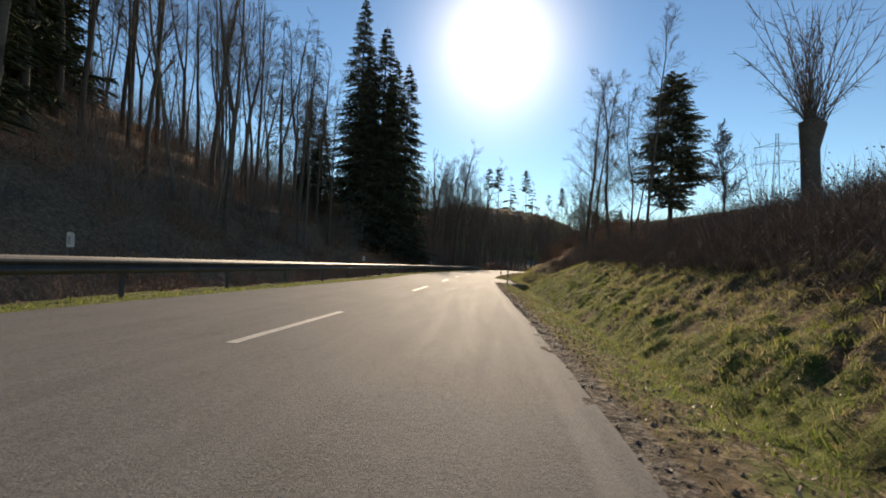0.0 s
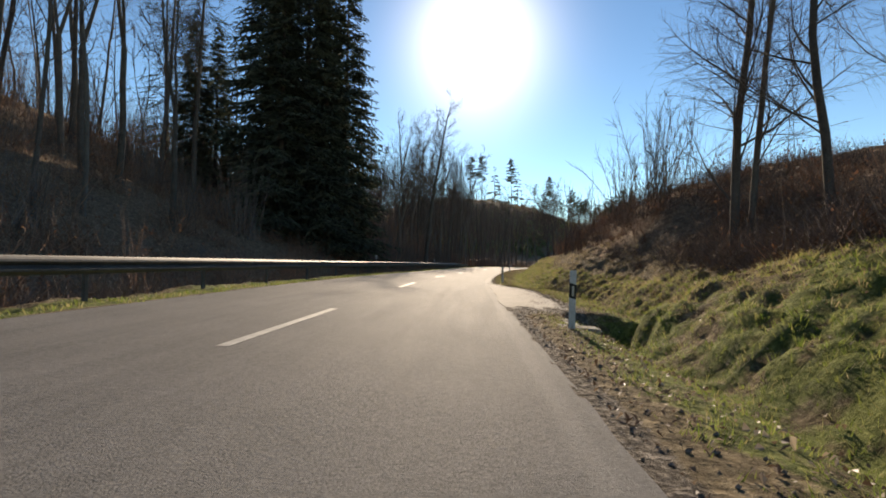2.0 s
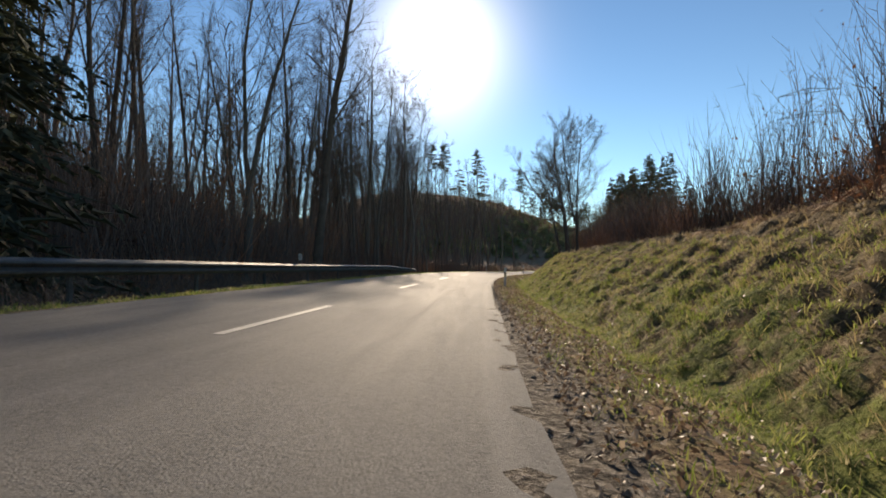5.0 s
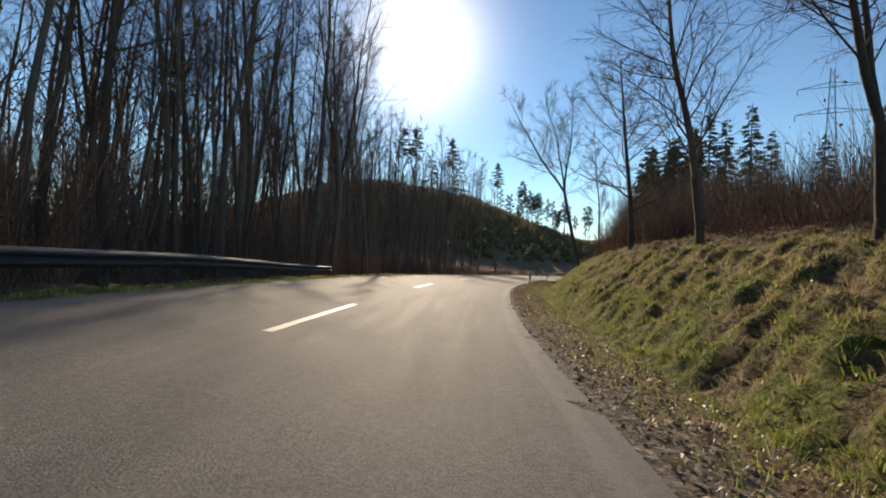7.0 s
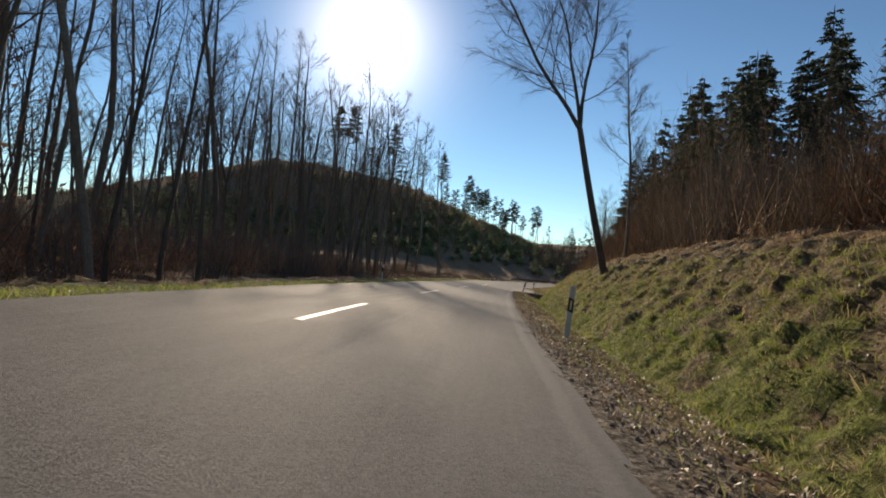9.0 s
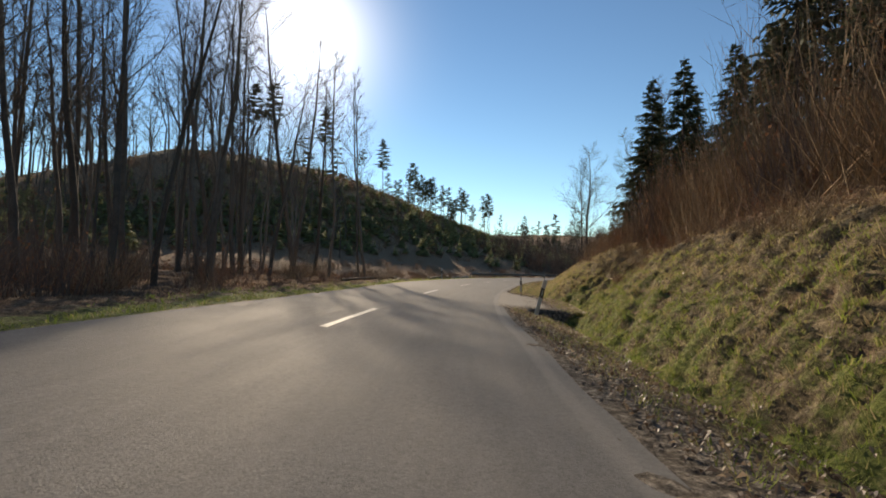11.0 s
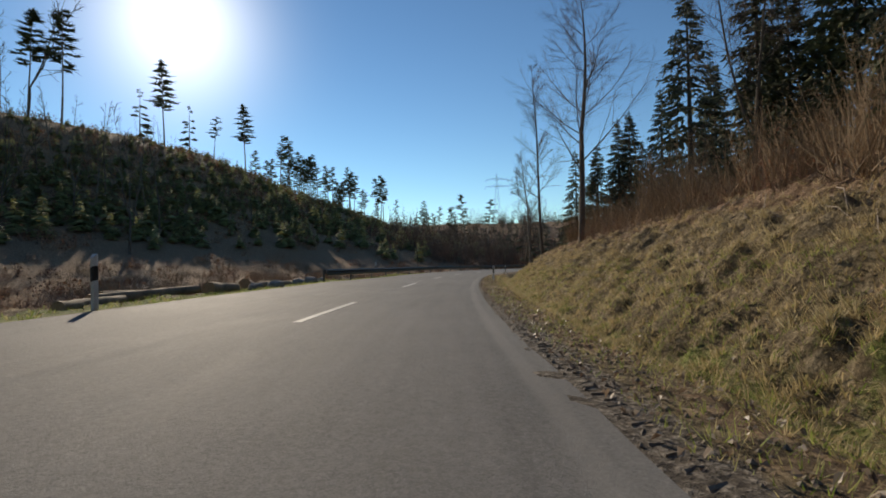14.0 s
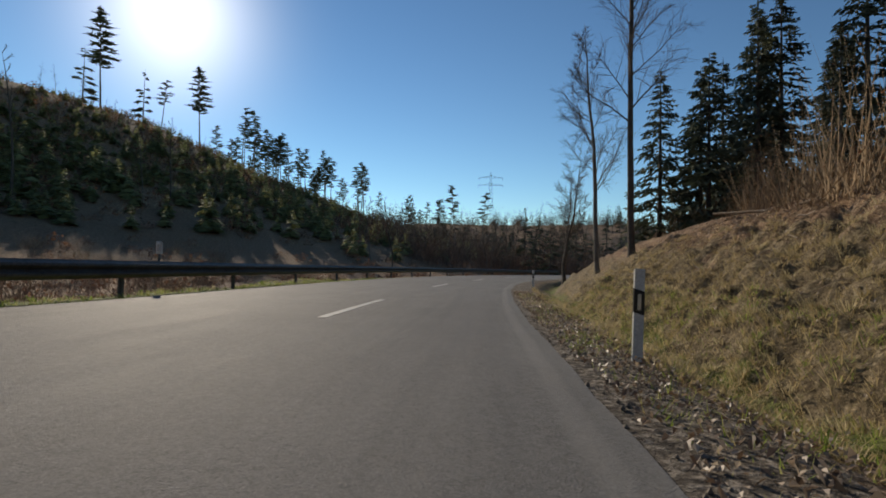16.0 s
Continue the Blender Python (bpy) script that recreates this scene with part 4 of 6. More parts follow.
# forest of tall slim broadleaves
TALL = "bare trees of the roadside wood"
FOREST = Planter([
    bare_tree("broadleaf_tree", 11, "tall slim leafless beech on a leaf-covered slope", M_BARK, TALL, h=21, r=0.17, twig_r=0.008, subs=8, twigs=6, crown=0.40, spread=0.17, limbs=24, rise=0.13, angle=(0.4, 0.8)),
    bare_tree("broadleaf_tree", 12, "tall slim leafless tree with grey bark in the wood", M_BARKPALE, TALL, h=19, r=0.135, twig_r=0.008, subs=8, twigs=6, crown=0.45, spread=0.17, limbs=21, rise=0.15, angle=(0.4, 0.8)),
    bare_tree("broadleaf_tree", 13, "forked leafless broadleaf tree in the roadside wood", M_BARK, TALL, h=20, r=0.18, twig_r=0.008, subs=8, twigs=6, crown=0.45, spread=0.16, limbs=28, forks=2),
    bare_tree("broadleaf_tree", 14, "thin leafless young tree in the roadside wood", M_BARK, TALL, h=15, r=0.08, twig_r=0.008, subs=8, twigs=6, crown=0.35, spread=0.16, limbs=19, rise=0.15, angle=(0.4, 0.8)),
    bare_tree("broadleaf_tree", 15, "leafless broadleaf with a wide crown of fine twigs", M_BARK, TALL, h=18, r=0.16, twig_r=0.008, subs=8, twigs=6, crown=0.35, spread=0.25, limbs=22),
    bare_tree("broadleaf_tree", 16, "thin leaning leafless tree in the roadside wood", M_BARKPALE, TALL, h=16, r=0.10, twig_r=0.008, subs=8, twigs=6, crown=0.40, spread=0.18, limbs=19, lean=(0.14, 0.05), bow=0.6),
])
BACK = Planter([
    bare_tree("broadleaf_tree", 95, "leafless tree on the hilltop", M_BARK, "far leafless trees", h=18, r=0.16, crown=0.32, spread=0.20, limbs=13, subs=4, twigs=3, twig_r=0.025, tsides=5, lsides=3, lsteps=2, ssteps=1),
    bare_tree("broadleaf_tree", 96, "leafless tree on the hilltop", M_BARK, "far leafless trees", h=17, r=0.15, crown=0.3, spread=0.24, limbs=13, subs=4, twigs=3, twig_r=0.025, tsides=5, lsides=3, lsteps=2, ssteps=1, forks=2),
    bare_tree("broadleaf_tree", 97, "thin leafless tree on the hilltop", M_BARKPALE, "far leafless trees", h=15, r=0.09, crown=0.3, spread=0.16, limbs=12, subs=4, twigs=3, twig_r=0.022, tsides=5, lsides=3, lsteps=2, ssteps=1),
])
FOREST.scatter(44, (-4, 46), (-30, -11.5), (0.85, 1.2), 1.9, seed=1)
FOREST.scatter(18, (8, 40), (-34, -15), (0.9, 1.25), 1.6, seed=38)
FOREST.scatter(12, (44, 56), (-34, -19), (0.85, 1.15), 2.3, seed=36)
FOREST.scatter(14, (70, 88), (-30, -16.5), (0.85, 1.15), 2.3, seed=2)
FOREST.scatter(30, (82, 108), (-26, -12.5), (0.75, 1.15), 1.7, 4, (0, 1, 3, 4, 5), seed=3)
FOREST.scatter(22, (110, 138), (-40, -20), (0.95, 1.3), 1.7, 5, (0, 1, 1, 3, 5), seed=35)
FOREST.scatter(10, (128, 150), (-36, -17), (0.9, 1.2), 2.4, tilt=4, seed=4)
FOREST.scatter(40, (148, 172), (-36, -14), (0.95, 1.3), 1.5, 6, (0, 1, 4, 4, 3, 5), seed=5)
FOREST.scatter(34, (92, 118), (-12.5, -6.8), (0.8, 1.1), 1.1, 5, (1, 3, 3, 5, 5), seed=33)
FOREST.scatter(20, (100, 121), (-19, -11), (0.85, 1.15), 1.2, 6, (3, 3, 5, 1, 4), seed=41)
FOREST.scatter(6, (139, 150), (-15, -9.5), (0.7, 1.0), 2.0, tilt=5, seed=37)
FOREST.scatter(12, (176, 198), (-46, -26), (0.8, 1.15), 2.2, 6, (0, 1, 5), seed=34)
BACK.scatter(44, (-10, 62), (-75, -28), (0.9, 1.2), 2.2, seed=6, bulk=True)
BACK.scatter(40, (84, 116), (-44, -14), (0.7, 1.0), 1.7, tilt=4, seed=9, bulk=True)
BACK.scatter(60, (66, 130), (-80, -24), (0.85, 1.2), 2.1, seed=7, bulk=True)
BACK.scatter(24, (120, 165), (-62, -36), (1.0, 1.3), 3.0, seed=8, bulk=True)

for x, y, k, sc in [(32.0, 172.5, 5, 1.15), (30.6, 168.5, 3, 1.1), (29.4, 176.0, 1, 1.15)]:
    FOREST.put(x, y, ground_xy(x, y), sc, k, 200, 3)

# single broadleaves that stand out
HERO = [
    # x, y, seed, height, trunk radius, crown start, spread, forks, lean, label
    (-2.4, 89.9, 21, 22, 0.26, 0.30, 0.26, 2, (0.05, 0.0), "large forked leafless tree behind the crash barrier"),
    (0.8, 93.0, 22, 23, 0.30, 0.40, 0.22, 1, (0.10, 0.02), "large leaning leafless tree behind the crash barrier"),
    (2.9, 110.0, 201, 22, 0.22, 0.36, 0.30, 1, (0.03, 0.0), "large upright leafless tree at the wood's edge"),
    (-0.4, 104.5, 202, 21, 0.20, 0.36, 0.28, 1, (0.02, 0.0), "tall leafless tree at the wood's edge"),
    (6.4, 111.6, 204, 21, 0.16, 0.38, 0.22, 1, (0.03, 0.0), "tall leafless tree with a dense twiggy crown at the wood's edge"),
    (7.0, 118.0, 205, 20, 0.15, 0.36, 0.24, 2, (0.02, 0.0), "tall forked leafless tree at the wood's edge"),
    (9.6, 18.0, 203, 4.0, 0.045, 0.2, 0.24, 2, (0.1, 0.0), "small crooked leafless tree on the bank crest"),
    (10.6, 39.6, 23, 14, 0.13, 0.10, 0.30, 1, (-0.03, 0.0), "leafless tree with spreading limbs on the bank"),
    (11.0, 39.6, 24, 15, 0.09, 0.15, 0.20, 1, (0.02, 0.0), "slim leafless tree on the bank"),
    (11.7, 37.3, 25, 14, 0.11, 0.15, 0.24, 1, (-0.06, 0.0), "crooked leafless tree on the bank"),
    (12.6, 36.0, 26, 12, 0.11, 0.14, 0.26, 2, (0.05, 0.0), "forked leafless tree on the bank"),
    (12.0, 31.6, 27, 15, 0.09, 0.16, 0.24, 1, (0.0, 0.02), "leafless tree on the bank crest"),
    (16.4, 90.2, 28, 8.6, 0.105, 0.26, 0.36, 2, (0.02, 0.0), "leafless tree with upswept limbs above the grass bank"),
    (18.1, 96.7, 29, 9.4, 0.115, 0.2, 0.36, 1, (0.0, 0.0), "spreading leafless oak above the grass bank"),
    (20.95, 105.7, 31, 8.8, 0.12, 0.2, 0.42, 1, (0.0, 0.0), "spreading leafless oak with long level limbs"),
    (27.7, 127.0, 32, 17, 0.17, 0.52, 0.22, 3, (-0.22, 0.08), "leaning leafless birch on the bank edge"),
    (31.0, 130.5, 33, 12, 0.09, 0.3, 0.18, 1, (0.0, 0.0), "slender leafless tree beside a leaning birch"),
    (60.3, 180.6, 34, 14.2, 0.17, 0.30, 0.36, 1, (0.02, 0.0), "leafless ash with a rounded crown on the bank"),
    (69.0, 193.2, 35, 16, 0.12, 0.30, 0.16, 1, (0.0, 0.0), "tall slender leafless tree on the bank"),
    (69.5, 195.2, 36, 10, 0.10, 0.35, 0.22, 1, (-0.08, 0.0), "slender leafless tree leaning over the verge"),
    (75.7, 203.0, 37, 7.5, 0.13, 0.25, 0.26, 2, (0.0, 0.0), "leafless tree with a twiggy crown"),
    (52.5, 160.5, 38, 13, 0.12, 0.30, 0.24, 1, (-0.05, 0.0), "leafless tree in front of dark spruces"),
    (62.5, 172.5, 39, 13, 0.13, 0.25, 0.25, 2, (0.0, 0.0), "forked leafless tree among spruces"),
]
for x, y, seed, h, r, crown, spread, forks, lean, label in HERO:
    kind = bare_tree("broadleaf_tree", seed, label, M_BARK if seed % 3 else M_BARKPALE, "single roadside trees", h=h, r=r, crown=crown, spread=spread, forks=forks, lean=lean,
                     ssteps=2, limbs=25, subs=11, twigs=13, twig_r=0.0055, angle=(0.9, 1.3) if "level" in label else (0.6, 1.1), rise=0.05 if "level" in label else 0.10, bow=1.5 if abs(lean[0]) > 0.3 else 0.4, lsteps=4, lsides=5)
    kind.put(pose(x, y, ground_xy(x, y)))

# big spruces along the wood's edge
BIG = Planter([
    spruce("spruce_tree", 41, 27, 4.8, "tall dark spruce with drooping branches", power=0.7, gap=0.66, clear=0.04, per=10, pairs=5, tufts=3, fat=1.45, group="tall dark spruces"),
    spruce("spruce_tree", 42, 25, 4.4, "tall dark spruce with drooping branches", power=0.7, gap=0.66, clear=0.04, per=10, pairs=5, tufts=3, fat=1.45, group="tall dark spruces", ragged=0.35),
    spruce("spruce_tree", 43, 29, 5.0, "tall dark spruce with a ragged crown", power=0.7, gap=0.66, clear=0.04, per=10, pairs=5, tufts=3, fat=1.45, group="tall dark spruces", ragged=0.4),
])
for x, y, k, sc in [(-12.6, 70, 2, 1.16), (-9.7, 71.5, 0, 1.18), (-6.6, 74, 1, 1.16), (-20, 72, 1, 0.66), (-18.2, 72.5, 0, 0.60), (-13.5, 76, 1, 1.0), (-9.5, 77.5, 2, 0.9), (-11.2, 69.0, 1, 1.08), (-8.2, 72.6, 2, 0.98)]:
    BIG.put(x, y, ground_xy(x, y), sc, k)

# gaunt conifers with long bare branches beside the tall spruces
for x, y, h, seed, turn in ((-21.0, 74.0, 27, 241, 20), (-26.5, 80.0, 24, 243, 260)):
    spruce("spruce_tree", seed, h, 4.2, "gaunt old spruce with long thin drooping branches", power=0.45, gap=0.95, clear=0.10, per=7, pairs=3, fat=0.8, group="tall dark spruces", ragged=0.55).put(pose(x, y, ground_xy(x, y), 0, 2, turn))

MID = Planter([
    spruce("spruce_tree", 44, 9.0, 2.0, "dark green spruce on the bank", gap=0.6, per=8, pairs=3, clear=0.03, tufts=2, fat=1.4, group="spruces on the bank"),
    spruce("spruce_tree", 45, 7.5, 1.8, "dark green spruce on the bank", gap=0.6, per=8, pairs=3, clear=0.03, tufts=2, fat=1.4, group="spruces on the bank", ragged=0.35),
    spruce("spruce_tree", 46, 12.0, 3.0, "broad dark conifer on the bank", gap=0.55, per=9, pairs=5, tufts=2, fat=1.4, clear=0.06, group="spruces on the bank", ragged=0.4, droop=0.1, mat=M_PINE),
])
for s, d, k, sc in [(211, 16, 0, 0.8), (216, 14.5, 0, 1.2), (221, 16, 0, 1.3), (219, 12.5, 1, 1.2), (226, 15, 0, 1.2), (213, 18, 0, 1.3), 
                    (219.7, 10.5, 0, 1.1), (217.5, 12.6, 1, 1.25), (216.1, 15.6, 0, 1.25), (224.2, 20.8, 0, 1.1), (166, 14.5, 2, 1.1), (168.5, 12.8, 2, 1.1), (172, 13.6, 2, 1.0), (170, 16, 2, 1.0), (163, 17, 2, 1.0), (160, 16.5, 2, 0.85), (157, 17, 2, 0.9), (175, 16.5, 2, 0.85), (180, 17, 0, 1.15), (183.5, 17.5, 2, 0.95), (187, 15.5, 0, 1.25), (190, 18.5, 2, 0.9), (184, 20.5, 0, 1.3), (158, 17.5, 0, 1.2), (154, 17, 0, 1.1), (200, 17, 0, 1.75), (204, 20, 0, 1.2), (193, 18.5, 0, 1.2), (188, 19, 1, 1.3), (196.5, 20.5, 1, 1.4), (208, 21, 0, 1.3),
                    (128, 13, 1, 1.1), (131, 14.5, 0, 1.05), (135, 13.2, 1, 1.3), (139, 14, 0, 1.2), (143, 14.4, 0, 1.3), (146, 13.4, 1, 1.4), (131, 18, 0, 1.2), (139, 18, 0, 1.3), (144, 19, 0, 1.4), (149, 17, 0, 1.3), (137, 16, 1, 1.4), (141, 16.4, 1, 1.5), (133, 15.8, 1, 1.3), (126, 14.4, 1, 0.95), (148, 15, 1, 1.4),
                    (121, 15, 1, 0.9), (125, 15.5, 1, 1.0), (129, 16, 1, 1.1), (133, 15, 0, 0.95), (137, 16, 0, 1.0), (142, 16, 0, 1.1), (147, 16.5, 0, 1.1), (117, 16, 1, 0.75), (112, 17, 1, 0.7), (108, 18, 1, 0.6), (104, 18.5, 1, 0.6), (100, 18, 1, 0.5), (150, 20, 0, 1.3), (134, 20, 0, 1.2), (126, 20, 0, 1.1)]:
    x, y, z = ground_at(s, d)
    MID.put(float(x), float(y), float(z), sc * (1.05 if 110 < s < 151 else 1.0), k)
for s, d, sc in [(13, -19, 1.1), (18, -22.5, 1.2), (24, -26, 1.3), (14, -31, 1.2), (22, -36, 1.3), (31, -33, 1.1), (9, -38, 1.3), (36, -40, 1.2)]:
    x, y, z = ground_at(s, d)
    MID.put(float(x), float(y), float(z), sc, 2, label="green conifer among leafless trees on the slope")
spruce("pine_tree", 47, 11.0, 2.9, "bushy dark pine on the bank crest", gap=0.4, per=12, pairs=7, fat=1.4, clear=0.21, group="", droop=-0.05, ragged=0.5, power=0.5).put(pose(14.3, 33.5, ground_xy(14.3, 33.5)))

# understorey of the wood: brush, brambles, thickets
def clump(seed, h, radius, twigs, leaves, leaf, mat, leaf_mat, up=0.8, r=0.014):
    """A light tangle of shoots with clinging leaves, for masses that nobody could count."""
    rng = np.random.RandomState(seed)
    W, C = [], []
    for _ in range(twigs):
        az, q = rng.uniform(0, 6.283), radius * math.sqrt(rng.uniform(0, 1))
        p = np.array([q * math.cos(az), q * math.sin(az), -0.12])
        d = np.array([rng.normal(0, 0.45), rng.normal(0, 0.45), up])
        d /= np.linalg.norm(d)
        t = p + d * h * rng.uniform(0.5, 1.15)
        W.append((*p, *t, r, r * 0.3))
        C.append((p, t))
    pick, t = rng.randint(0, twigs, leaves), rng.uniform(0.12, 1.0, leaves)
    cs = np.array([C[i][0] + (C[i][1] - C[i][0]) * u for i, u in zip(pick, t)]) + rng.normal(0, 0.10 * radius, (leaves, 3))
    return Kind("shrub", "", "shrub", "", [("branchwork", *cones(W), mat, False), ("foliage", *leaflets(rng, cs, leaf), leaf_mat, False)])


MASS = Planter([
    clump(151, 2.0, 1.0, 57, 87, 0.093, M_TWIGRED, M_BRUSHLEAF),
    clump(152, 1.5, 1.1, 57, 100, 0.087, M_TWIGRED, M_BRUSHLEAF, 0.6),
    clump(153, 3.4, 0.9, 80, 75, 0.087, M_TWIG, M_BRUSHLEAF, 1.6),
    clump(154, 1.0, 1.0, 80, 100, 0.046, M_TWIG, M_DARKLEAF, 0.45, 0.010),
    clump(155, 3.8, 0.9, 69, 62, 0.081, M_TWIGTAN, M_BRUSHLEAF, 1.7, 0.016),
    clump(156, 2.4, 1.0, 69, 75, 0.074, M_TWIGTAN, M_DARKLEAF, 0.9),
    clump(157, 1.4, 1.0, 80, 137, 0.053, M_TWIG, M_DARKLEAF, 0.6, 0.011),
])
YOUNGBEECH = Planter([
    clump(161, 6.0, 1.3, 52, 187, 0.105, M_TWIGRED, M_BRUSHLEAF, 1.9, 0.02),
    clump(162, 4.5, 1.4, 52, 200, 0.099, M_TWIG, M_BRUSHLEAF, 1.5, 0.018),
    clump(163, 7.0, 1.2, 46, 112, 0.099, M_TWIG, M_DARKLEAF, 2.2, 0.022),
])
YOUNGBEECH.scatter(220, (66, 116), (-40, -10.5), (0.9, 1.5), 1.4, 4, seed=311, bulk=True)
YOUNGBEECH.scatter(105, (-4, 62), (-46, -13), (0.6, 1.1), 1.9, 4, (1, 2), seed=312, bulk=True)
YOUNGBEECH.scatter(26, (126, 158), (-36, -14), (0.4, 0.7), 2.6, 4, (1, 2), seed=313, bulk=True)
YOUNGBEECH.flush("sapling_thicket", "young beeches with withered brown leaves under the tall trees", "thicket")
MASS.scatter(400, (-4, 76), (-32, -8.5), (0.8, 1.5), 0.8, 6, (0, 1, 1, 3), seed=301, bulk=True)
MASS.scatter(230, (74, 150), (-30, -9.0), (0.9, 1.5), 1.0, 6, (0, 0, 1, 2), seed=302, bulk=True)
MASS.scatter(400, (126, 236), (-38, -7.5), (0.6, 1.15), 0.9, 6, (3, 3, 1, 5), seed=303, bulk=True)
MASS.scatter(170, (-6, 100), (-7.4, -5.0), (0.5, 0.8), 0.7, 6, (3, 6, 6), seed=317, bulk=True)
MASS.flush("undergrowth", "tangled red-brown undergrowth with withered leaves", "undergrowth")
MASS.scatter(230, (15, 37), (9.0, 12.5), (0.6, 1.0), 0.45, 6, (3, 6, 6), seed=310, bulk=True)
MASS.scatter(90, (-1, 12), (7.6, 9.2), (0.4, 0.7), 0.4, 6, (3, 6, 6), seed=316, bulk=True)
MASS.scatter(120, (4, 20), (7.7, 9.4), (0.5, 0.85), 0.4, 6, (3, 6, 6), seed=315, bulk=True)
MASS.scatter(230, (-1, 30), (8.4, 13), (0.7, 1.1), 0.5, 6, (3, 6, 6), seed=314, bulk=True)
MASS.scatter(230, (12, 68), (8.4, 17), (0.7, 1.15), 0.75, 6, (3, 3, 1), seed=304, bulk=True)
MASS.scatter(150, (64, 114), (9.6, 17), (0.8, 1.15), 0.85, 6, (0, 1, 2), seed=305, bulk=True)
MASS.scatter(220, (106, 156), (9.8, 18), (0.95, 1.4), 0.8, 6, (2, 4, 5, 5), seed=306, bulk=True)
MASS.scatter(70, (134, 168), (7.4, 9.4), (0.3, 0.5), 0.7, 6, (5, 1), seed=309, bulk=True)
MASS.scatter(240, (138, 200), (8.6, 19), (0.55, 1.1), 0.9, 6, (4, 5, 5, 1), seed=307, bulk=True)
MASS.scatter(90, (198, 245), (10.5, 24), (0.5, 0.9), 1.2, 6, (4, 5, 3), seed=308, bulk=True)
MASS.flush("thicket", "dense brown leafless thicket on the bank", "thicket")

BRUSH = Planter([
    shrub("shrub", 51, 2.6, "red-brown brush with withered leaves at the wood's edge", 16, 0.4, 6, 0.013, leaves=150, leaf=0.055),
    shrub("shrub", 52, 1.9, "red-brown brush with withered leaves at the wood's edge", 18, 0.55, 6, 0.012, arch=0.05, leaves=150, leaf=0.05),
    shrub("shrub", 53, 3.4, "leafless hazel bush with upright stems", 16, 0.28, 12, 0.015, mat=M_TWIG, leaves=40, leaf=0.05),
    shrub("shrub", 54, 1.15, "low tangled bramble clump on the bank", 18, 0.9, 6, 0.010, arch=0.16, group="bramble clumps", leaves=140, leaf=0.05, leaf_mat=M_DARKLEAF),
])
BRUSH.scatter(34, (0, 84), (-10.5, -6.2), (0.7, 1.2), 1.2, 5, (0, 1, 3), seed=11)
BRUSH.scatter(36, (82, 128), (-11, -6.0), (0.75, 1.3), 1.0, 5, (0, 1, 2), seed=12)
BRUSH.scatter(24, (128, 182), (-16, -5.8), (0.45, 0.9), 1.3, 5, (1, 3), seed=14)
BRUSH.scatter(12, (182, 240), (-22, -8), (0.5, 1.0), 1.6, 5, (0, 1), seed=15)
BRUSH.scatter(36, (29, 62), (8.2, 10.4), (0.6, 1.0), 0.9, 6, (3,), seed=16)
BRUSH.scatter(36, (62, 112), (9.0, 11.5), (0.6, 0.95), 0.95, 5, (0, 1, 2), seed=17)

HEDGE = Planter([
    shrub("shrub", 61, 4.4, "tall dense leafless hedge shrub", 20, 0.22, 15, 0.015, mat=M_TWIGRED, group="tall hedge shrubs", leaves=90, leaf=0.055),
    shrub("shrub", 62, 5.2, "tall straight leafless stems in a thicket", 18, 0.14, 12, 0.016, mat=M_TWIGTAN, group="tall hedge shrubs", twig_len=0.2),
    shrub("shrub", 63, 3.2, "dry brown bush in a thicket", 22, 0.4, 15, 0.012, mat=M_TWIGTAN, group="tall hedge shrubs", leaves=110, leaf=0.05),
])
HEDGE.scatter(22, (138, 176), (8.0, 10.4), (0.35, 0.6), 0.9, 4, (2, 2, 0), seed=20)
HEDGE.scatter(34, (108, 152), (9.6, 12), (0.7, 1.0), 0.95, 4, (0, 2, 2), seed=21)
HEDGE.scatter(26, (124, 150), (11.5, 14.5), (1.2, 1.7), 1.1, 4, (0, 1, 1), seed=25)
HEDGE.scatter(34, (152, 196), (10.4, 12.8), (0.6, 0.95), 1.0, 4, (1, 2, 2), seed=22)
HEDGE.scatter(12, (196, 236), (11.5, 20), (0.4, 0.7), 1.4, 4, seed=23)
HEDGE.scatter(10, (44, 72), (10.5, 14), (0.7, 1.0), 1.6, 4, (1,), seed=24)

# big many-stemmed bushes on the bank
for x, y, h, st, seed, label in [(12.6, 49.0, 5.6, 26, 71, "large fan-shaped leafless willow bush"), (11.2, 57.5, 4.6, 18, 72, "many-stemmed leafless bush"), (11.6, 62.0, 4.4, 16, 73, "many-stemmed leafless bush"),
                                 (12.0, 17.2, 4.6, 44, 74, "pollarded willow with a fan of thin shoots"), (17.5, 29.0, 5.5, 18, 75, "many-stemmed leafless bush"), (66.5, 180.2, 4.2, 24, 76, "dense many-stemmed leafless bush"), (12.2, 53.0, 4.6, 18, 77, "many-stemmed leafless bush")]:
    shrub("willow_bush" if "willow" in label else "shrub", seed, h, label + " on the bank", st, 0.40 if "pollard" in label else 0.26, 24, 0.026, mat=M_TWIG, group="many-stemmed bushes", twig_len=0.22, steps=4, pollard=3.0 if "pollard" in label else 0.0).put(pose(x, y, ground_xy(x, y)))


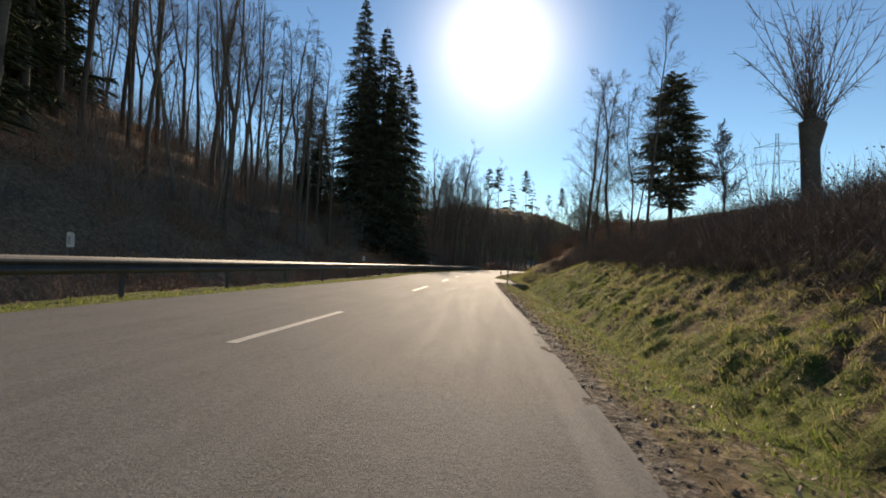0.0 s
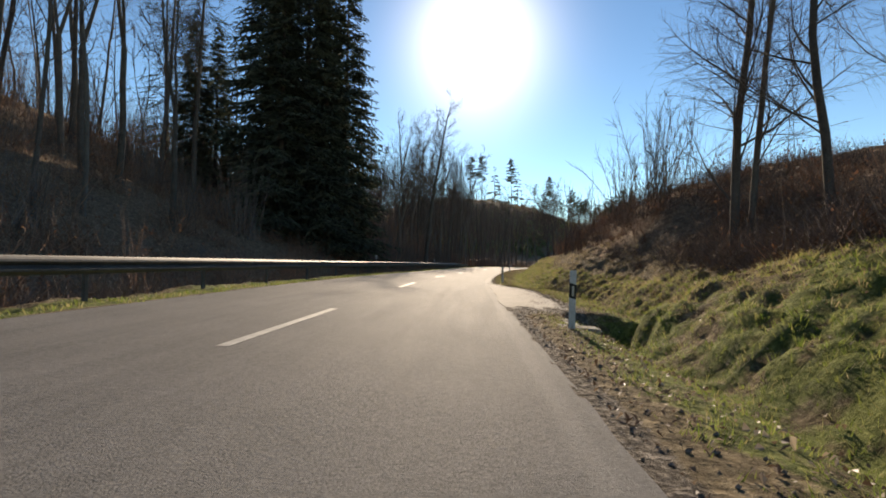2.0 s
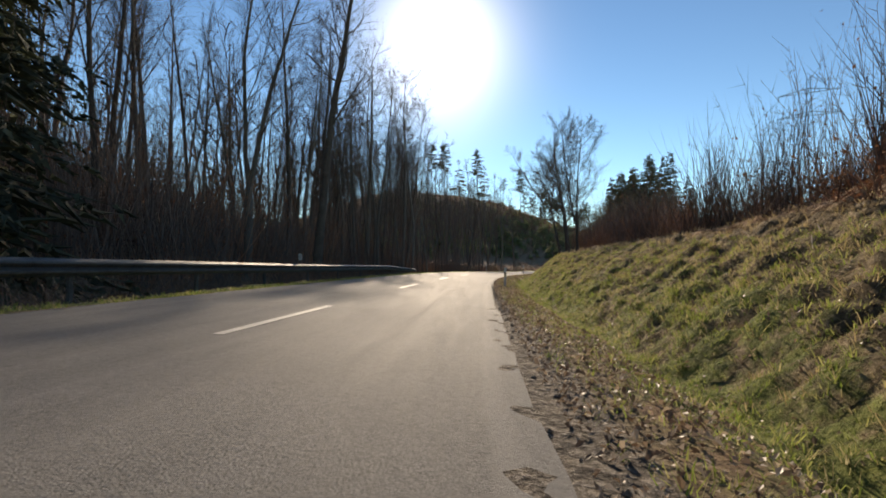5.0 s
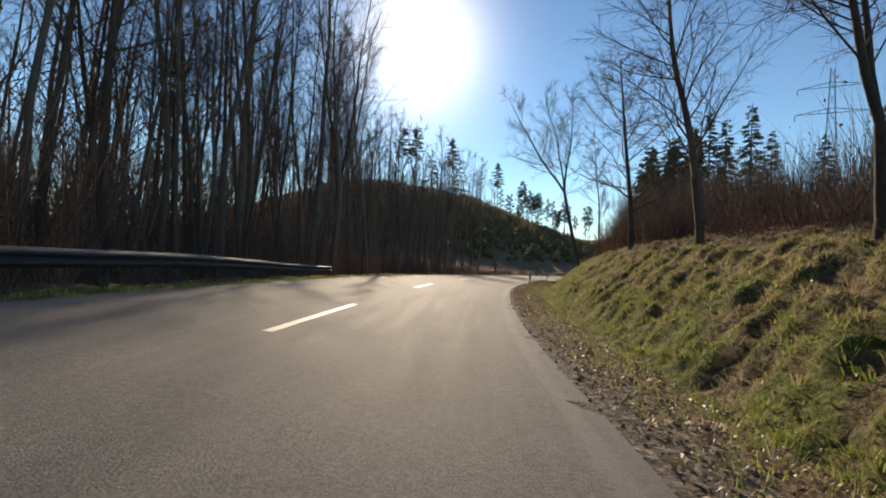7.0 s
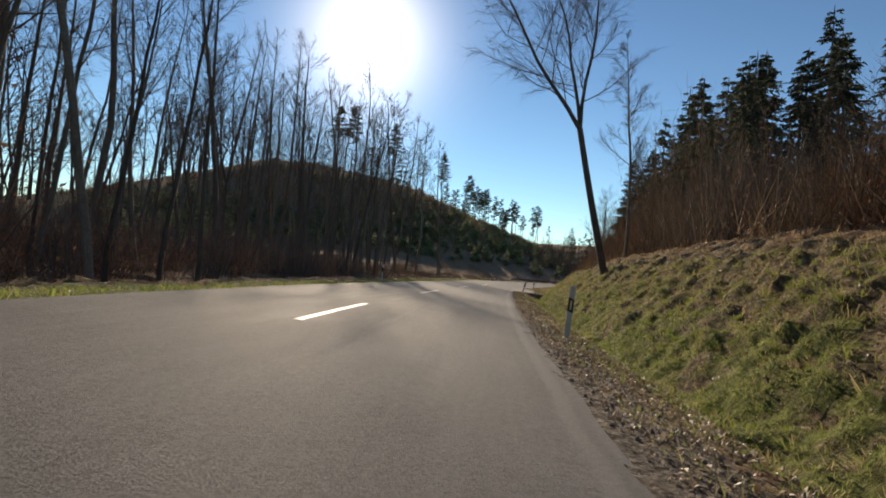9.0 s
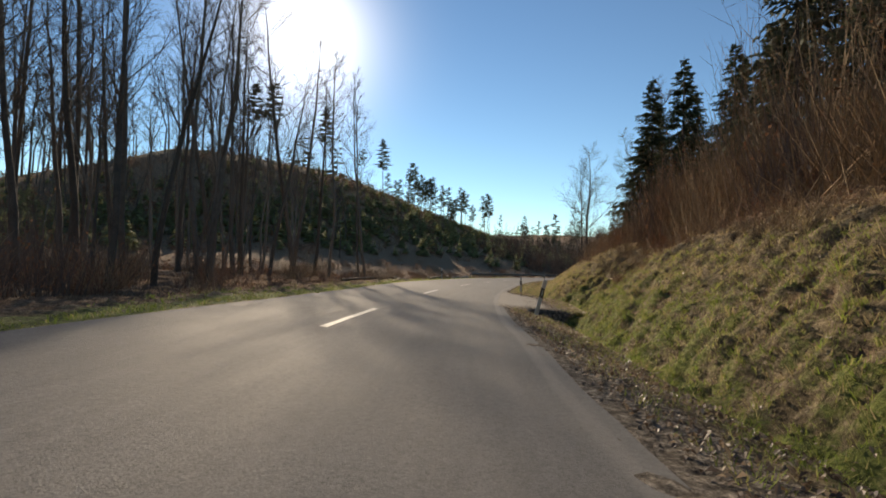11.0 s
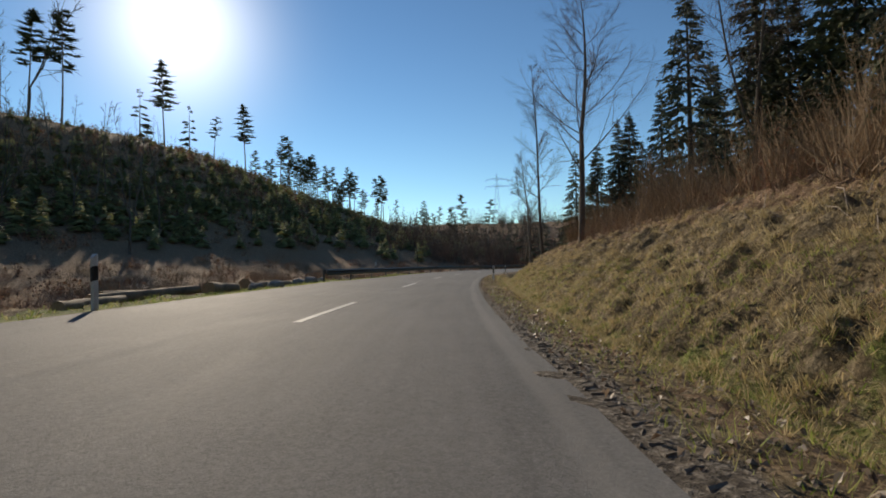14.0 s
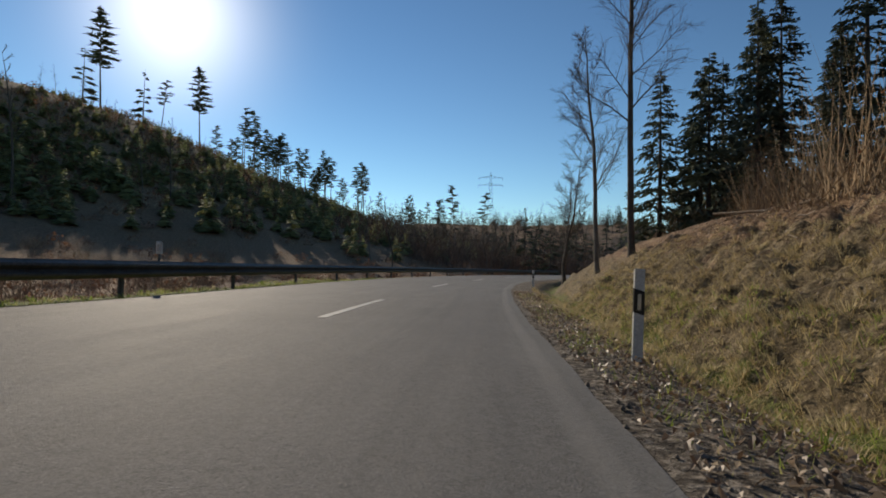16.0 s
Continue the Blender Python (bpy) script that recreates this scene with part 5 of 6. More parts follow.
# ---- the cleared hill across the valley ----
def young_fir(seed, h, r, sprays):
    """A bushy young conifer: a pointed crown of overlapping drooping sprays down to the ground."""
    g = np.random.RandomState(seed)
    u = g.uniform(0, 1, sprays) ** 1.25
    az = g.uniform(0, 6.283, sprays)
    reach_ = r * (1 - u) ** 0.75 * g.uniform(0.65, 1.2, sprays) + 0.06
    c, s = np.cos(az), np.sin(az)
    z = h * (0.03 + 0.9 * u)
    w = reach_ * g.uniform(0.35, 0.6, sprays)
    root = np.stack([0 * c, 0 * c, z + 0.22 * reach_], 1)
    tip = np.stack([c * reach_, s * reach_, z - g.uniform(-0.05, 0.3, sprays) * reach_], 1)
    mid = 0.55 * tip + 0.45 * root
    side = np.stack([-s * w, c * w, -0.18 * w], 1)
    v = np.stack([root, mid + side, tip, mid - side * [1, 1, -1]], 1).reshape(-1, 3)
    f = (np.arange(sprays)[:, None, None] * 4 + np.array([[0, 1, 2], [0, 2, 3]])[None]).reshape(-1, 3)
    lead = cones([(0, 0, -0.2, 0, 0, h * 1.03, 0.05, 0.012)])
    return Kind("young_conifer", "", "conifer", "", [("foliage", v, f, M_YOUNG, False), ("leader", *lead, M_TWIG, False)])


YOUNG = Planter([
    young_fir(81, 3.0, 1.25, 54),
    young_fir(82, 4.2, 1.5, 66),
    clump(183, 1.8, 1.5, 26, 60, 0.32, M_TWIGRED, M_DARKLEAF, 0.7, 0.03),
    clump(184, 1.4, 1.5, 26, 60, 0.30, M_TWIGTAN, M_BRUSHLEAF, 0.7, 0.03),
])
rng = random.Random(5)
for _ in range(3600):
    a, b = rng.uniform(-60, 215), rng.triangular(-78, 6, -50)
    if a < 10 and b > -30 and rng.random() < 0.3:
        continue
    x, y = hill_xy(a, b)
    if abs(station(x, y)[1][0]) < 12:
        continue
    k = rng.choice((0, 0, 1)) if rng.random() < 0.88 - 0.006 * (b + 78) else rng.choice((2, 3, 3))
    YOUNG.put(x, y, ground_xy(x, y) - 0.05, rng.uniform(0.6, 1.2) * (1 - 0.55 * min(max((b + 50) / 45, 0), 1)) if k < 2 else rng.uniform(0.8, 1.5), k, tilt=3, bulk=True)
for _ in range(420):
    a, b = rng.uniform(-40, 190), rng.uniform(-118, -66)
    x, y = hill_xy(a, b)
    if abs(station(x, y)[1][0]) < 12:
        continue
    YOUNG.put(x, y, ground_xy(x, y) - 0.05, rng.uniform(0.5, 1.0), rng.choice((2, 3, 3)), tilt=3, bulk=True)
YOUNG.flush("hillside_plantation", "young conifers and brown scrub covering the cleared hillside", "plantation")

CREST = Planter([
    pine("pine_tree", 91, 26, 4.0, "tall lone pine on the hill crest", 0.50, 50, clump=26, fat=1.2),
    pine("pine_tree", 92, 22, 3.0, "tall pine with a high crown", 0.52, 34, clump=22, fat=1.2),
    pine("pine_tree", 93, 19, 2.4, "slim pine with a small high crown", 0.60, 26, clump=22, fat=1.1),
])
for x, y, top, k in [(72.7, 335.9, 54, 0), (49.7, 339.2, 65, 0), (84.5, 339, 46, 2), (27.5, 299, 58, 0), (21.5, 300.5, 58, 0), (63, 338, 50, 2)]:
    z = ground_xy(x, y)
    CREST.put(x, y, z, (top - z) / (26 if k == 0 else 19), k)
for i in range(40):
    a, b = rng.uniform(100, 152), rng.uniform(-10, 24)
    x, y = hill_xy(a, b)
    CREST.put(x, y, ground_xy(x, y), rng.uniform(0.75, 1.05), rng.choice((1, 1, 2)))
for i in range(9):
    a = 150 + 9 * i + rng.uniform(-3, 3)
    x, y = hill_xy(a, rng.uniform(-8, 20))
    CREST.put(x, y, ground_xy(x, y), rng.uniform(0.7, 1.0), 2)

for i in range(100):
    a, b = rng.uniform(-95, 24), rng.uniform(-30, 30)
    x, y = hill_xy(a, b)
    BACK.put(x, y, ground_xy(x, y), rng.uniform(1.35, 1.85), tilt=3, bulk=True)
for i in range(60):
    a, b = rng.uniform(-45, 18), rng.uniform(-78, -28)
    x, y = hill_xy(a, b)
    BACK.put(x, y, ground_xy(x, y), rng.uniform(0.75, 1.1), tilt=3, bulk=True)
for i in range(22):
    a, b = rng.uniform(30, 100), rng.uniform(-4, 26)
    x, y = hill_xy(a, b)
    BACK.put(x, y, ground_xy(x, y), rng.uniform(0.35, 0.65), 2, bulk=True)
# woods that close the valley
WOODS = Planter([
    spruce("spruce_tree", 98, 14, 4.0, "dark spruce in the far wood", gap=2.1, per=5, pairs=1, clear=0.05, group="far conifers", fat=2.8),
    spruce("spruce_tree", 99, 11, 3.6, "dark spruce in the far wood", gap=2.1, per=5, pairs=1, clear=0.05, group="far conifers", fat=2.8),
])
SCRUB = Planter([
    clump(171, 7.0, 2.0, 40, 110, 0.34, M_TWIG, M_DARKLEAF, 1.4, 0.035),
    clump(172, 5.5, 2.2, 40, 110, 0.34, M_TWIGRED, M_DARKLEAF, 1.2, 0.035),
])
for i in range(560):
    a, b = (rng.uniform(158, 235), rng.uniform(-135, 12)) if i < 270 else (rng.uniform(230, 400), rng.uniform(-150, 40))
    x, y = hill_xy(a, b)
    s_, d_ = station(x, y)
    if abs(d_[0]) < 12:
        continue
    if rng.random() < 0.5:
        SCRUB.put(x, y, ground_xy(x, y), rng.uniform(1.0, 1.7), tilt=4, bulk=True)
    elif rng.random() < 0.3:
        BACK.put(x, y, ground_xy(x, y), rng.uniform(0.55, 0.85), tilt=3, bulk=True)
    else:
        WOODS.put(x, y, ground_xy(x, y), rng.uniform(0.6, 1.0), bulk=True)
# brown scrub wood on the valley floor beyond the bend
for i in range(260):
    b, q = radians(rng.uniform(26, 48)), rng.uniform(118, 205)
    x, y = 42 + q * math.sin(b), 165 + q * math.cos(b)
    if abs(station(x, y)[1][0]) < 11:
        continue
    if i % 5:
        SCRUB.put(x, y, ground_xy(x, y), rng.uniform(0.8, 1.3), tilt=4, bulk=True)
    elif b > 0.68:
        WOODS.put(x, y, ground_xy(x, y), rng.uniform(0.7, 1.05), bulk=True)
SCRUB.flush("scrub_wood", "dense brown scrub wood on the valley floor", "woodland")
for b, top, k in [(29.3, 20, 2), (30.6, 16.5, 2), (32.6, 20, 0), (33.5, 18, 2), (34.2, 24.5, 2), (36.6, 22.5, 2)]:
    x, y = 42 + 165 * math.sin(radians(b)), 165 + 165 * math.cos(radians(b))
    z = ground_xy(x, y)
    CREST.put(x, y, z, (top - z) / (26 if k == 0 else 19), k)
WOODS.scatter(80, (236, 330), (12, 46), (0.5, 0.85), 3.0, seed=41, bulk=True)
BACK.scatter(30, (238, 330), (11, 46), (0.45, 0.7), 3.0, seed=42, bulk=True)
BACK.scatter(34, (250, 340), (-60, -10), (0.4, 0.65), 3.0, seed=43, bulk=True)
BACK.flush("far_wood", "grey leafless trees of the wooded hills", "woodland")
for x, y, top in [(61.0, 385.5, 66), (44, 380, 68)]:
    z = ground_xy(x, y)
    WOODS.put(x, y, z, (top - z) / 14, 0)
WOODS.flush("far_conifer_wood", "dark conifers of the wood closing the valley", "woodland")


# ---- power pylons ----
def pylon(x, y, top):
    z0 = ground_xy(x, y)
    h = top - z0
    root = new("power_pylon")
    root.location = (x, y, z0)
    def half(z):
        return 2.2 * (1 - z / h) ** 1.3 + 0.45
    levels = [h * f for f in (0, .18, .34, .48, .60, .70, .79, .87, .94, 1.0)]
    legs, brace = [], []
    cs = ((1, 1), (1, -1), (-1, -1), (-1, 1))
    for i in range(len(levels) - 1):
        a, b = levels[i], levels[i + 1]
        for k in range(4):
            (cx, cy), (dx, dy) = cs[k], cs[(k + 1) % 4]
            legs.append((cx * half(a), cy * half(a), a, cx * half(b), cy * half(b), b, .05, .045))
            brace.append((cx * half(a), cy * half(a), a, dx * half(b), dy * half(b), b, .03, .03))
            brace.append((dx * half(a), dy * half(a), a, cx * half(b), cy * half(b), b, .03, .03))
    for f, w in ((.76, 7.8), (.90, 7.4)):
        arms = []
        for sgn in (1, -1):
            arms.append((0, 0, h * f + 1.3, sgn * w, 0, h * f, .09, .06))
            arms.append((0, 0, h * f, sgn * w, 0, h * f, .09, .06))
            for q in (0.35, 0.6, 0.85):
                arms.append((sgn * w * q, 0, h * f, sgn * w * q, 0, h * f + 1.3 * (1 - q), .05, .05))
            arms.append((sgn * w, 0, h * f, sgn * w, 0, h * f - 1.6, .09, .09))
        part("crossarm", raw_mesh("crossarm", *tubes(arms, 4), M_STEEL), root)
    for k in range(4):
        part("leg", raw_mesh("leg", *tubes(legs[k::4], 4), M_STEEL), root)
    part("bracing", raw_mesh("bracing", *tubes(brace, 4), M_STEEL), root)
    root.rotation_euler = (0, 0, radians(-38))
    tagged(root, "tall steel lattice power pylon on the wooded ridge", "power pylon", group="power pylons")


pylon(124.5, 199.4, 57)
pylon(255.0, 440.0, 62)


# ---- logs, stumps, stones on the verges ----
M_LOG = plain("weathered_log_bark", (0.12, 0.085, 0.055), (0.34, 0.26, 0.18), 4, 0.9, 25, 0.8, 0.02)


def log(s, d, length, r, turn, label, lift=0.0):
    rng_ = random.Random(int(s * 10))
    root = new("log")
    n, sides = 8, 9
    segs = []
    pts = [Vector((length * (i / n - 0.5), 0.10 * math.sin(i * 1.3 + s) * r * 4, 0)) for i in range(n + 1)]
    bm = bmesh.new()
    rings = []
    for i, p in enumerate(pts):
        rr = r * (1 - 0.25 * i / n)
        rings.append([bm.verts.new((p.x, p.y + rr * math.cos(k * 2 * math.pi / sides) * rng_.uniform(.9, 1.1), rr * math.sin(k * 2 * math.pi / sides) * rng_.uniform(.9, 1.1))) for k in range(sides)])
    for a, b in zip(rings, rings[1:]):
        for k in range(sides):
            bm.faces.new((a[k], a[(k + 1) % sides], b[(k + 1) % sides], b[k]))
    caps = []
    for ring, flip in ((rings[0], True), (rings[-1], False)):
        end = bmesh.new()
        vs = [end.verts.new(v.co) for v in ring]
        end.faces.new(vs[::-1] if flip else vs)
        caps.append(end)
    part("bark", bm_mesh("bark", bm, M_LOG, True), root)
    for end in caps:
        part("cut_end", bm_mesh("cut_end", end, M_WOOD), root, "pale sawn end")
    x, y, z = ground_at(s, d)
    root.matrix_basis = pose(float(x), float(y), float(z) + r * 0.75 + lift, 0, rng_.uniform(-4, 4), heading(s) + 90 + turn)
    tagged(root, label, "log", group="felled logs")


for s, d, ln, r, turn, lift in [(163, -5.6, 3.2, 0.11, 8, 0), (166.5, -6.2, 4.0, 0.14, -6, 0), (170, -6.8, 4.5, 0.16, 4, 0), (173.5, -5.6, 3.0, 0.13, 12, 0), (176, -6.0, 3.6, 0.16, -10, 0), (176.4, -6.35, 3.2, 0.14, -4, 0.0), (179.5, -5.7, 2.6, 0.22, 5, 0), (182, -6.1, 2.2, 0.24, 20, 0), (184.5, -6.0, 2.4, 0.2, -8, 0), (168, -8.4, 3.5, 0.12, 35, 0), (160, -7.4, 3.0, 0.1, -25, 0), (126.0, -6.5, 2.4, 0.08, 30, 0), (116, -6.6, 2.8, 0.08, -20, 0)]:
    log(s, d, ln, r, turn, "weathered felled log lying on the verge", lift)
for s, d, ln, r, turn in [(30.0, 8.6, 2.6, 0.06, 10), (192.5, 9.0, 3.0, 0.05, 20), (196, 9.4, 3.4, 0.05, -15), (199, 9.8, 3.0, 0.06, 12), (202, 9.6, 3.6, 0.05, 30), (195, 10.2, 2.6, 0.05, 60), (188.5, 9.4, 2.5, 0.04, -30), (198, 10.6, 3.2, 0.05, 5), (205, 10.4, 3.0, 0.05, -10)]:
    log(s, d, ln, r, turn, "bleached cut branch lying on the bank")


def stump(s, d, r, h):
    rng_ = random.Random(int(s * 7))
    root = new("tree_stump")
    sides = 11
    bm = bmesh.new()
    prof = [(1.45, -0.2), (1.2, 0.05), (1.0, 0.3), (0.97, 1.0)]
    wob = [rng_.uniform(.88, 1.12) for _ in range(sides)]
    rings = [[bm.verts.new((r * f * wob[k] * math.cos(k * 2 * math.pi / sides), r * f * wob[k] * math.sin(k * 2 * math.pi / sides), z * h if z > 0 else z)) for k in range(sides)] for f, z in prof]
    for a, b in zip(rings, rings[1:]):
        for k in range(sides):
            bm.faces.new((a[k], a[(k + 1) % sides], b[(k + 1) % sides], b[k]))
    top = bmesh.new()
    top.faces.new([top.verts.new(v.co) for v in rings[-1]])
    part("bark", bm_mesh("bark", bm, M_BARK, True), root)
    part("cut_face", bm_mesh("cut_face", top, M_WOOD), root, "pale sawn face")
    x, y, z = ground_at(s, d)
    root.matrix_basis = pose(float(x), float(y), float(z), rng_.uniform(-6, 6), rng_.uniform(-6, 6), 0)
    tagged(root, "cut tree stump on the brushy ground", "tree stump", group="tree stumps")


for s, d, r, h in [(181, -8.5, 0.25, 0.4), (187, -9.5, 0.22, 0.35), (176, -10, 0.2, 0.4), (168, -11, 0.22, 0.35), (193, -11, 0.25, 0.4), (188.5, -6.8, 0.28, 0.5)]:
    stump(s, d, r, h)


def boulder(s, d, r):
    rng_ = np.random.RandomState(int(s * 13) % 9999)
    bm = bmesh.new()
    bmesh.ops.create_icosphere(bm, subdivisions=2, radius=r)
    for v in bm.verts:
        v.co *= 1 + 0.22 * noise.noise(v.co * (1.6 / r) + Vector((s, d, 0)))
        v.co.z *= 0.7
    x, y, z = ground_at(s, d)
    ob = new("boulder", bm_mesh("boulder", bm, M_STONE))
    ob.matrix_basis = pose(float(x), float(y), float(z) + r * 0.25, 0, 0, rng_.uniform(0, 360))
    tagged(ob, "rough grey stone lying beside the road", "stone", group="stones on the verge")


for s, d, r in [(180.4, -5.0, 0.28), (182.6, -5.2, 0.34), (184.9, -5.1, 0.3), (187.0, -5.3, 0.36), (189.5, -5.6, 0.25), (120.5, -5.0, 0.12), (163.5, -5.0, 0.14), (24.5, 8.9, 0.12)]:
    boulder(s, d, r)

# culvert slab in the ditch beside the lay-by
for s, d in ((27.3, 3.95),):
    x, y, z = ground_at(s, d)
    root = new("culvert")
    root.matrix_basis = pose(float(x), float(y), float(z) - 0.10, 0, 3, heading(s))
    part("slab", box_mesh("slab", (0.62, 0.42, 0.10), M_STONE, (0, 0, 0.06), 0.02), root)
    bm = bmesh.new()
    bmesh.ops.create_cone(bm, cap_ends=False, segments=20, radius1=0.24, radius2=0.24, depth=1.0)
    inner = bmesh.ops.create_cone(bm, cap_ends=False, segments=20, radius1=0.2, radius2=0.2, depth=1.0)
    bmesh.ops.rotate(bm, verts=bm.verts, cent=(0, 0, 0), matrix=Matrix.Rotation(radians(90), 3, "X"))
    bmesh.ops.translate(bm, verts=bm.verts, vec=(0, 0.5, -0.12))
    part("pipe", bm_mesh("pipe", bm, M_CONCRETE, True), root, "dark concrete pipe mouth")
    tagged(root, "old concrete culvert head in the grassy ditch", "culvert", group="culverts")


# ---- grass, straw and fallen leaves ----
def blades(rng_, s, d, n_each, h, w, spreadr, name, mat, label):
    """Tussocks of bent blades: five vertices and three triangles a blade."""
    s, d, h = np.repeat(s, n_each), np.repeat(d, n_each), np.repeat(h, n_each)
    n = len(s)
    az = rng_.uniform(0, 6.283, n)
    off = np.abs(rng_.normal(0, spreadr, n))
    x, y = place(s, d)
    dx, dy = np.cos(az), np.sin(az)
    x, y = x + dx * off, y + dy * off
    z = height(s, d, x, y) - 0.03
    h = h * rng_.uniform(0.5, 1.25, n)
    bend = rng_.uniform(0.6, 1.9, n) * h
    w = w * rng_.uniform(0.7, 1.3, n)
    tw = az + rng_.normal(1.57, 0.6, n)
    px, py = np.cos(tw) * w, np.sin(tw) * w
    v = np.empty((n, 5, 3))
    for i, (up, out, wd) in enumerate(((0, 0, 1), (0.8, 0.38, 0.8))):
        cx, cy, cz = x + dx * bend * out, y + dy * bend * out, z + h * up
        v[:, 2 * i] = np.stack([cx + px * wd, cy + py * wd, cz], 1)
        v[:, 2 * i + 1] = np.stack([cx - px * wd, cy - py * wd, cz], 1)
    v[:, 4] = np.stack([x + dx * bend, y + dy * bend, z + h * rng_.uniform(0.25, 0.95, n)], 1)
    k = np.array([[0, 1, 2], [2, 1, 3], [2, 3, 4]])
    f = (np.arange(n)[:, None, None] * 5 + k[None]).reshape(-1, 3)
    return tagged(new(name, raw_mesh(name, v.reshape(-1, 3), f, mat)), label, "grass", kind="stuff")


R = np.random.RandomState(77)


def spots(n, s, d_lo, d_hi):
    ss = R.uniform(*s, n)
    dd = R.uniform(d_lo, d_hi, n)
    return ss, np.where(dd > 0, dd + layby(ss) + edge_r(ss) - ROAD_R, dd + edge_l(ss) - ROAD_L)


def reach(s):
    return edge_r(s) + layby(s) + np.interp(s, [5, 15, 26, 31, 36, 50, 62, 115, 135, 155, 175, 195], [3.3, 4.6, 4.8, 3.0, 2.4, 2.6, 3.4, 3.5, 3.2, 3.0, 2.7, 2.2])


def verge(n, s, lo, hi):
    """Stations and offsets between lo and hi times the reach of the green verge."""
    ss = R.uniform(*s, n)
    a = edge_r(ss) + layby(ss)
    return ss, a + (reach(ss) - a) * R.uniform(lo, hi, n)


def turf(ss, dd, h, w, name, mat, label, flop=1.0):
    """Fine single blades that fall outwards from the tops of the tussocks."""
    n = len(ss)
    x, y = place(ss, dd)
    z = height(ss, dd, x, y) - 0.012
    e = 0.03
    here = lumps(x, y, 0.42, 3.0) + 0.6 * lumps(x, y, 0.29, 5.0)
    gx = here - lumps(x + e, y, 0.42, 3.0) - 0.6 * lumps(x + e, y, 0.29, 5.0)
    gy = here - lumps(x, y + e, 0.42, 3.0) - 0.6 * lumps(x, y + e, 0.29, 5.0)
    az = np.arctan2(gy, gx) + R.normal(0, 0.7, n)
    h = h * R.uniform(0.6, 1.3, n) * (0.4 + 0.9 * np.clip(here, 0, 1.2))
    w = w * R.uniform(0.7, 1.3, n)
    out = h * R.uniform(0.3, 1.1, n) * flop
    tw = az + R.normal(1.57, 0.7, n)
    px, py = np.cos(tw) * w, np.sin(tw) * w
    v = np.stack([np.stack([x + px, y + py, z], 1), np.stack([x - px, y - py, z], 1), np.stack([x + np.cos(az) * out, y + np.sin(az) * out, z + h * R.uniform(0.55, 1.0, n)], 1)], 1)
    return tagged(new(name, raw_mesh(name, v.reshape(-1, 3), np.arange(3 * n).reshape(-1, 3), mat)), label, "grass", kind="stuff")


ss, dd = verge(430000, (-2, 204), 0.08, 1.35)
x_, y_ = place(ss, dd)
r_ = dd - edge_r(ss) - layby(ss)
thick = lumps(x_, y_, 0.42, 3.0) + 0.8 * lumps(x_, y_, 0.29, 5.0) + 0.4 * waves(x_, y_, 1.9, 9) + 0.45 * np.exp(-((r_ - 1.8) / 0.35) ** 2) - np.interp(ss, [30, 60, 100, 150, 158, 170, 182], [-0.1, 0.3, 0.35, 0.35, 0.05, 0.1, 0.35]) * (1 - sstep(0.5, 1.4, r_))
keep = thick > R.uniform(0.0, 0.95, len(ss)) / np.interp(ss, [152, 168], [1, 0.5])
ss, dd = ss[keep], dd[keep]
turf(ss, dd, R.uniform(0.045, 0.10, len(ss)), 0.0048, "grass", M_GRASS, "short green winter grass on the verge and lower bank", 0.8)
ss = np.r_[R.uniform(-7, 212, 95000), R.uniform(135, 206, 30000)]
dd = reach(ss) + np.where(R.uniform(0, 1, len(ss)) < np.interp(ss, [150, 165], [0, 0.5]), R.uniform(-3.0, 1.5, len(ss)), R.triangular(-1.8, 0.2, 3.4, len(ss)))
dd = np.maximum(dd, edge_r(ss) + layby(ss) + 0.9)
turf(ss, dd, R.uniform(0.05, 0.13, len(ss)), 0.0052, "dry_grass", M_STRAW, "bleached dry grass tussocks on the bank", 1.4)
ss, dd = verge(15000, (-2, 204), 0.4, 1.3)
keep = R.uniform(0, 1, len(ss)) < np.interp(ss, [152, 168], [0.62, 0.3])
blades(R, ss[keep], dd[keep], 11, R.uniform(0.06, 0.14, keep.sum()), 0.0045, 0.05, "grass", M_GRASS, "green grass tussocks on the lower bank")
ss = np.r_[R.uniform(-2, 204, 4200), R.uniform(150, 204, 4600)]
dd = reach(ss) + np.where(ss > 158, R.triangular(-2.6, -0.5, 3.8, len(ss)), R.triangular(-2.2, 0.4, 4.2, len(ss)))
dd = np.maximum(dd, edge_r(ss) + layby(ss) + 1.3)
blades(R, ss, dd, 12, R.uniform(0.08, 0.18, len(ss)), 0.0045, 0.06, "dry_grass", M_STRAW, "tufts of long bleached grass on the bank")
ss = R.uniform(158, 206, 640)
dd = np.maximum(reach(ss) + R.triangular(-2.0, -0.2, 3.4, len(ss)), edge_r(ss) + layby(ss) + 1.4)
blades(R, ss, dd, 70, R.uniform(0.09, 0.16, len(ss)), 0.0034, 0.09, "dry_grass", M_TUSSOCK, "round bleached grass tussocks on the bank")
ss, dd = verge(520, (60, 150), 0.35, 1.1)
blades(R, ss, dd, 60, R.uniform(0.07, 0.13, len(ss)), 0.0034, 0.09, "grass", M_GRASS, "thick round green grass tussocks on the bank")


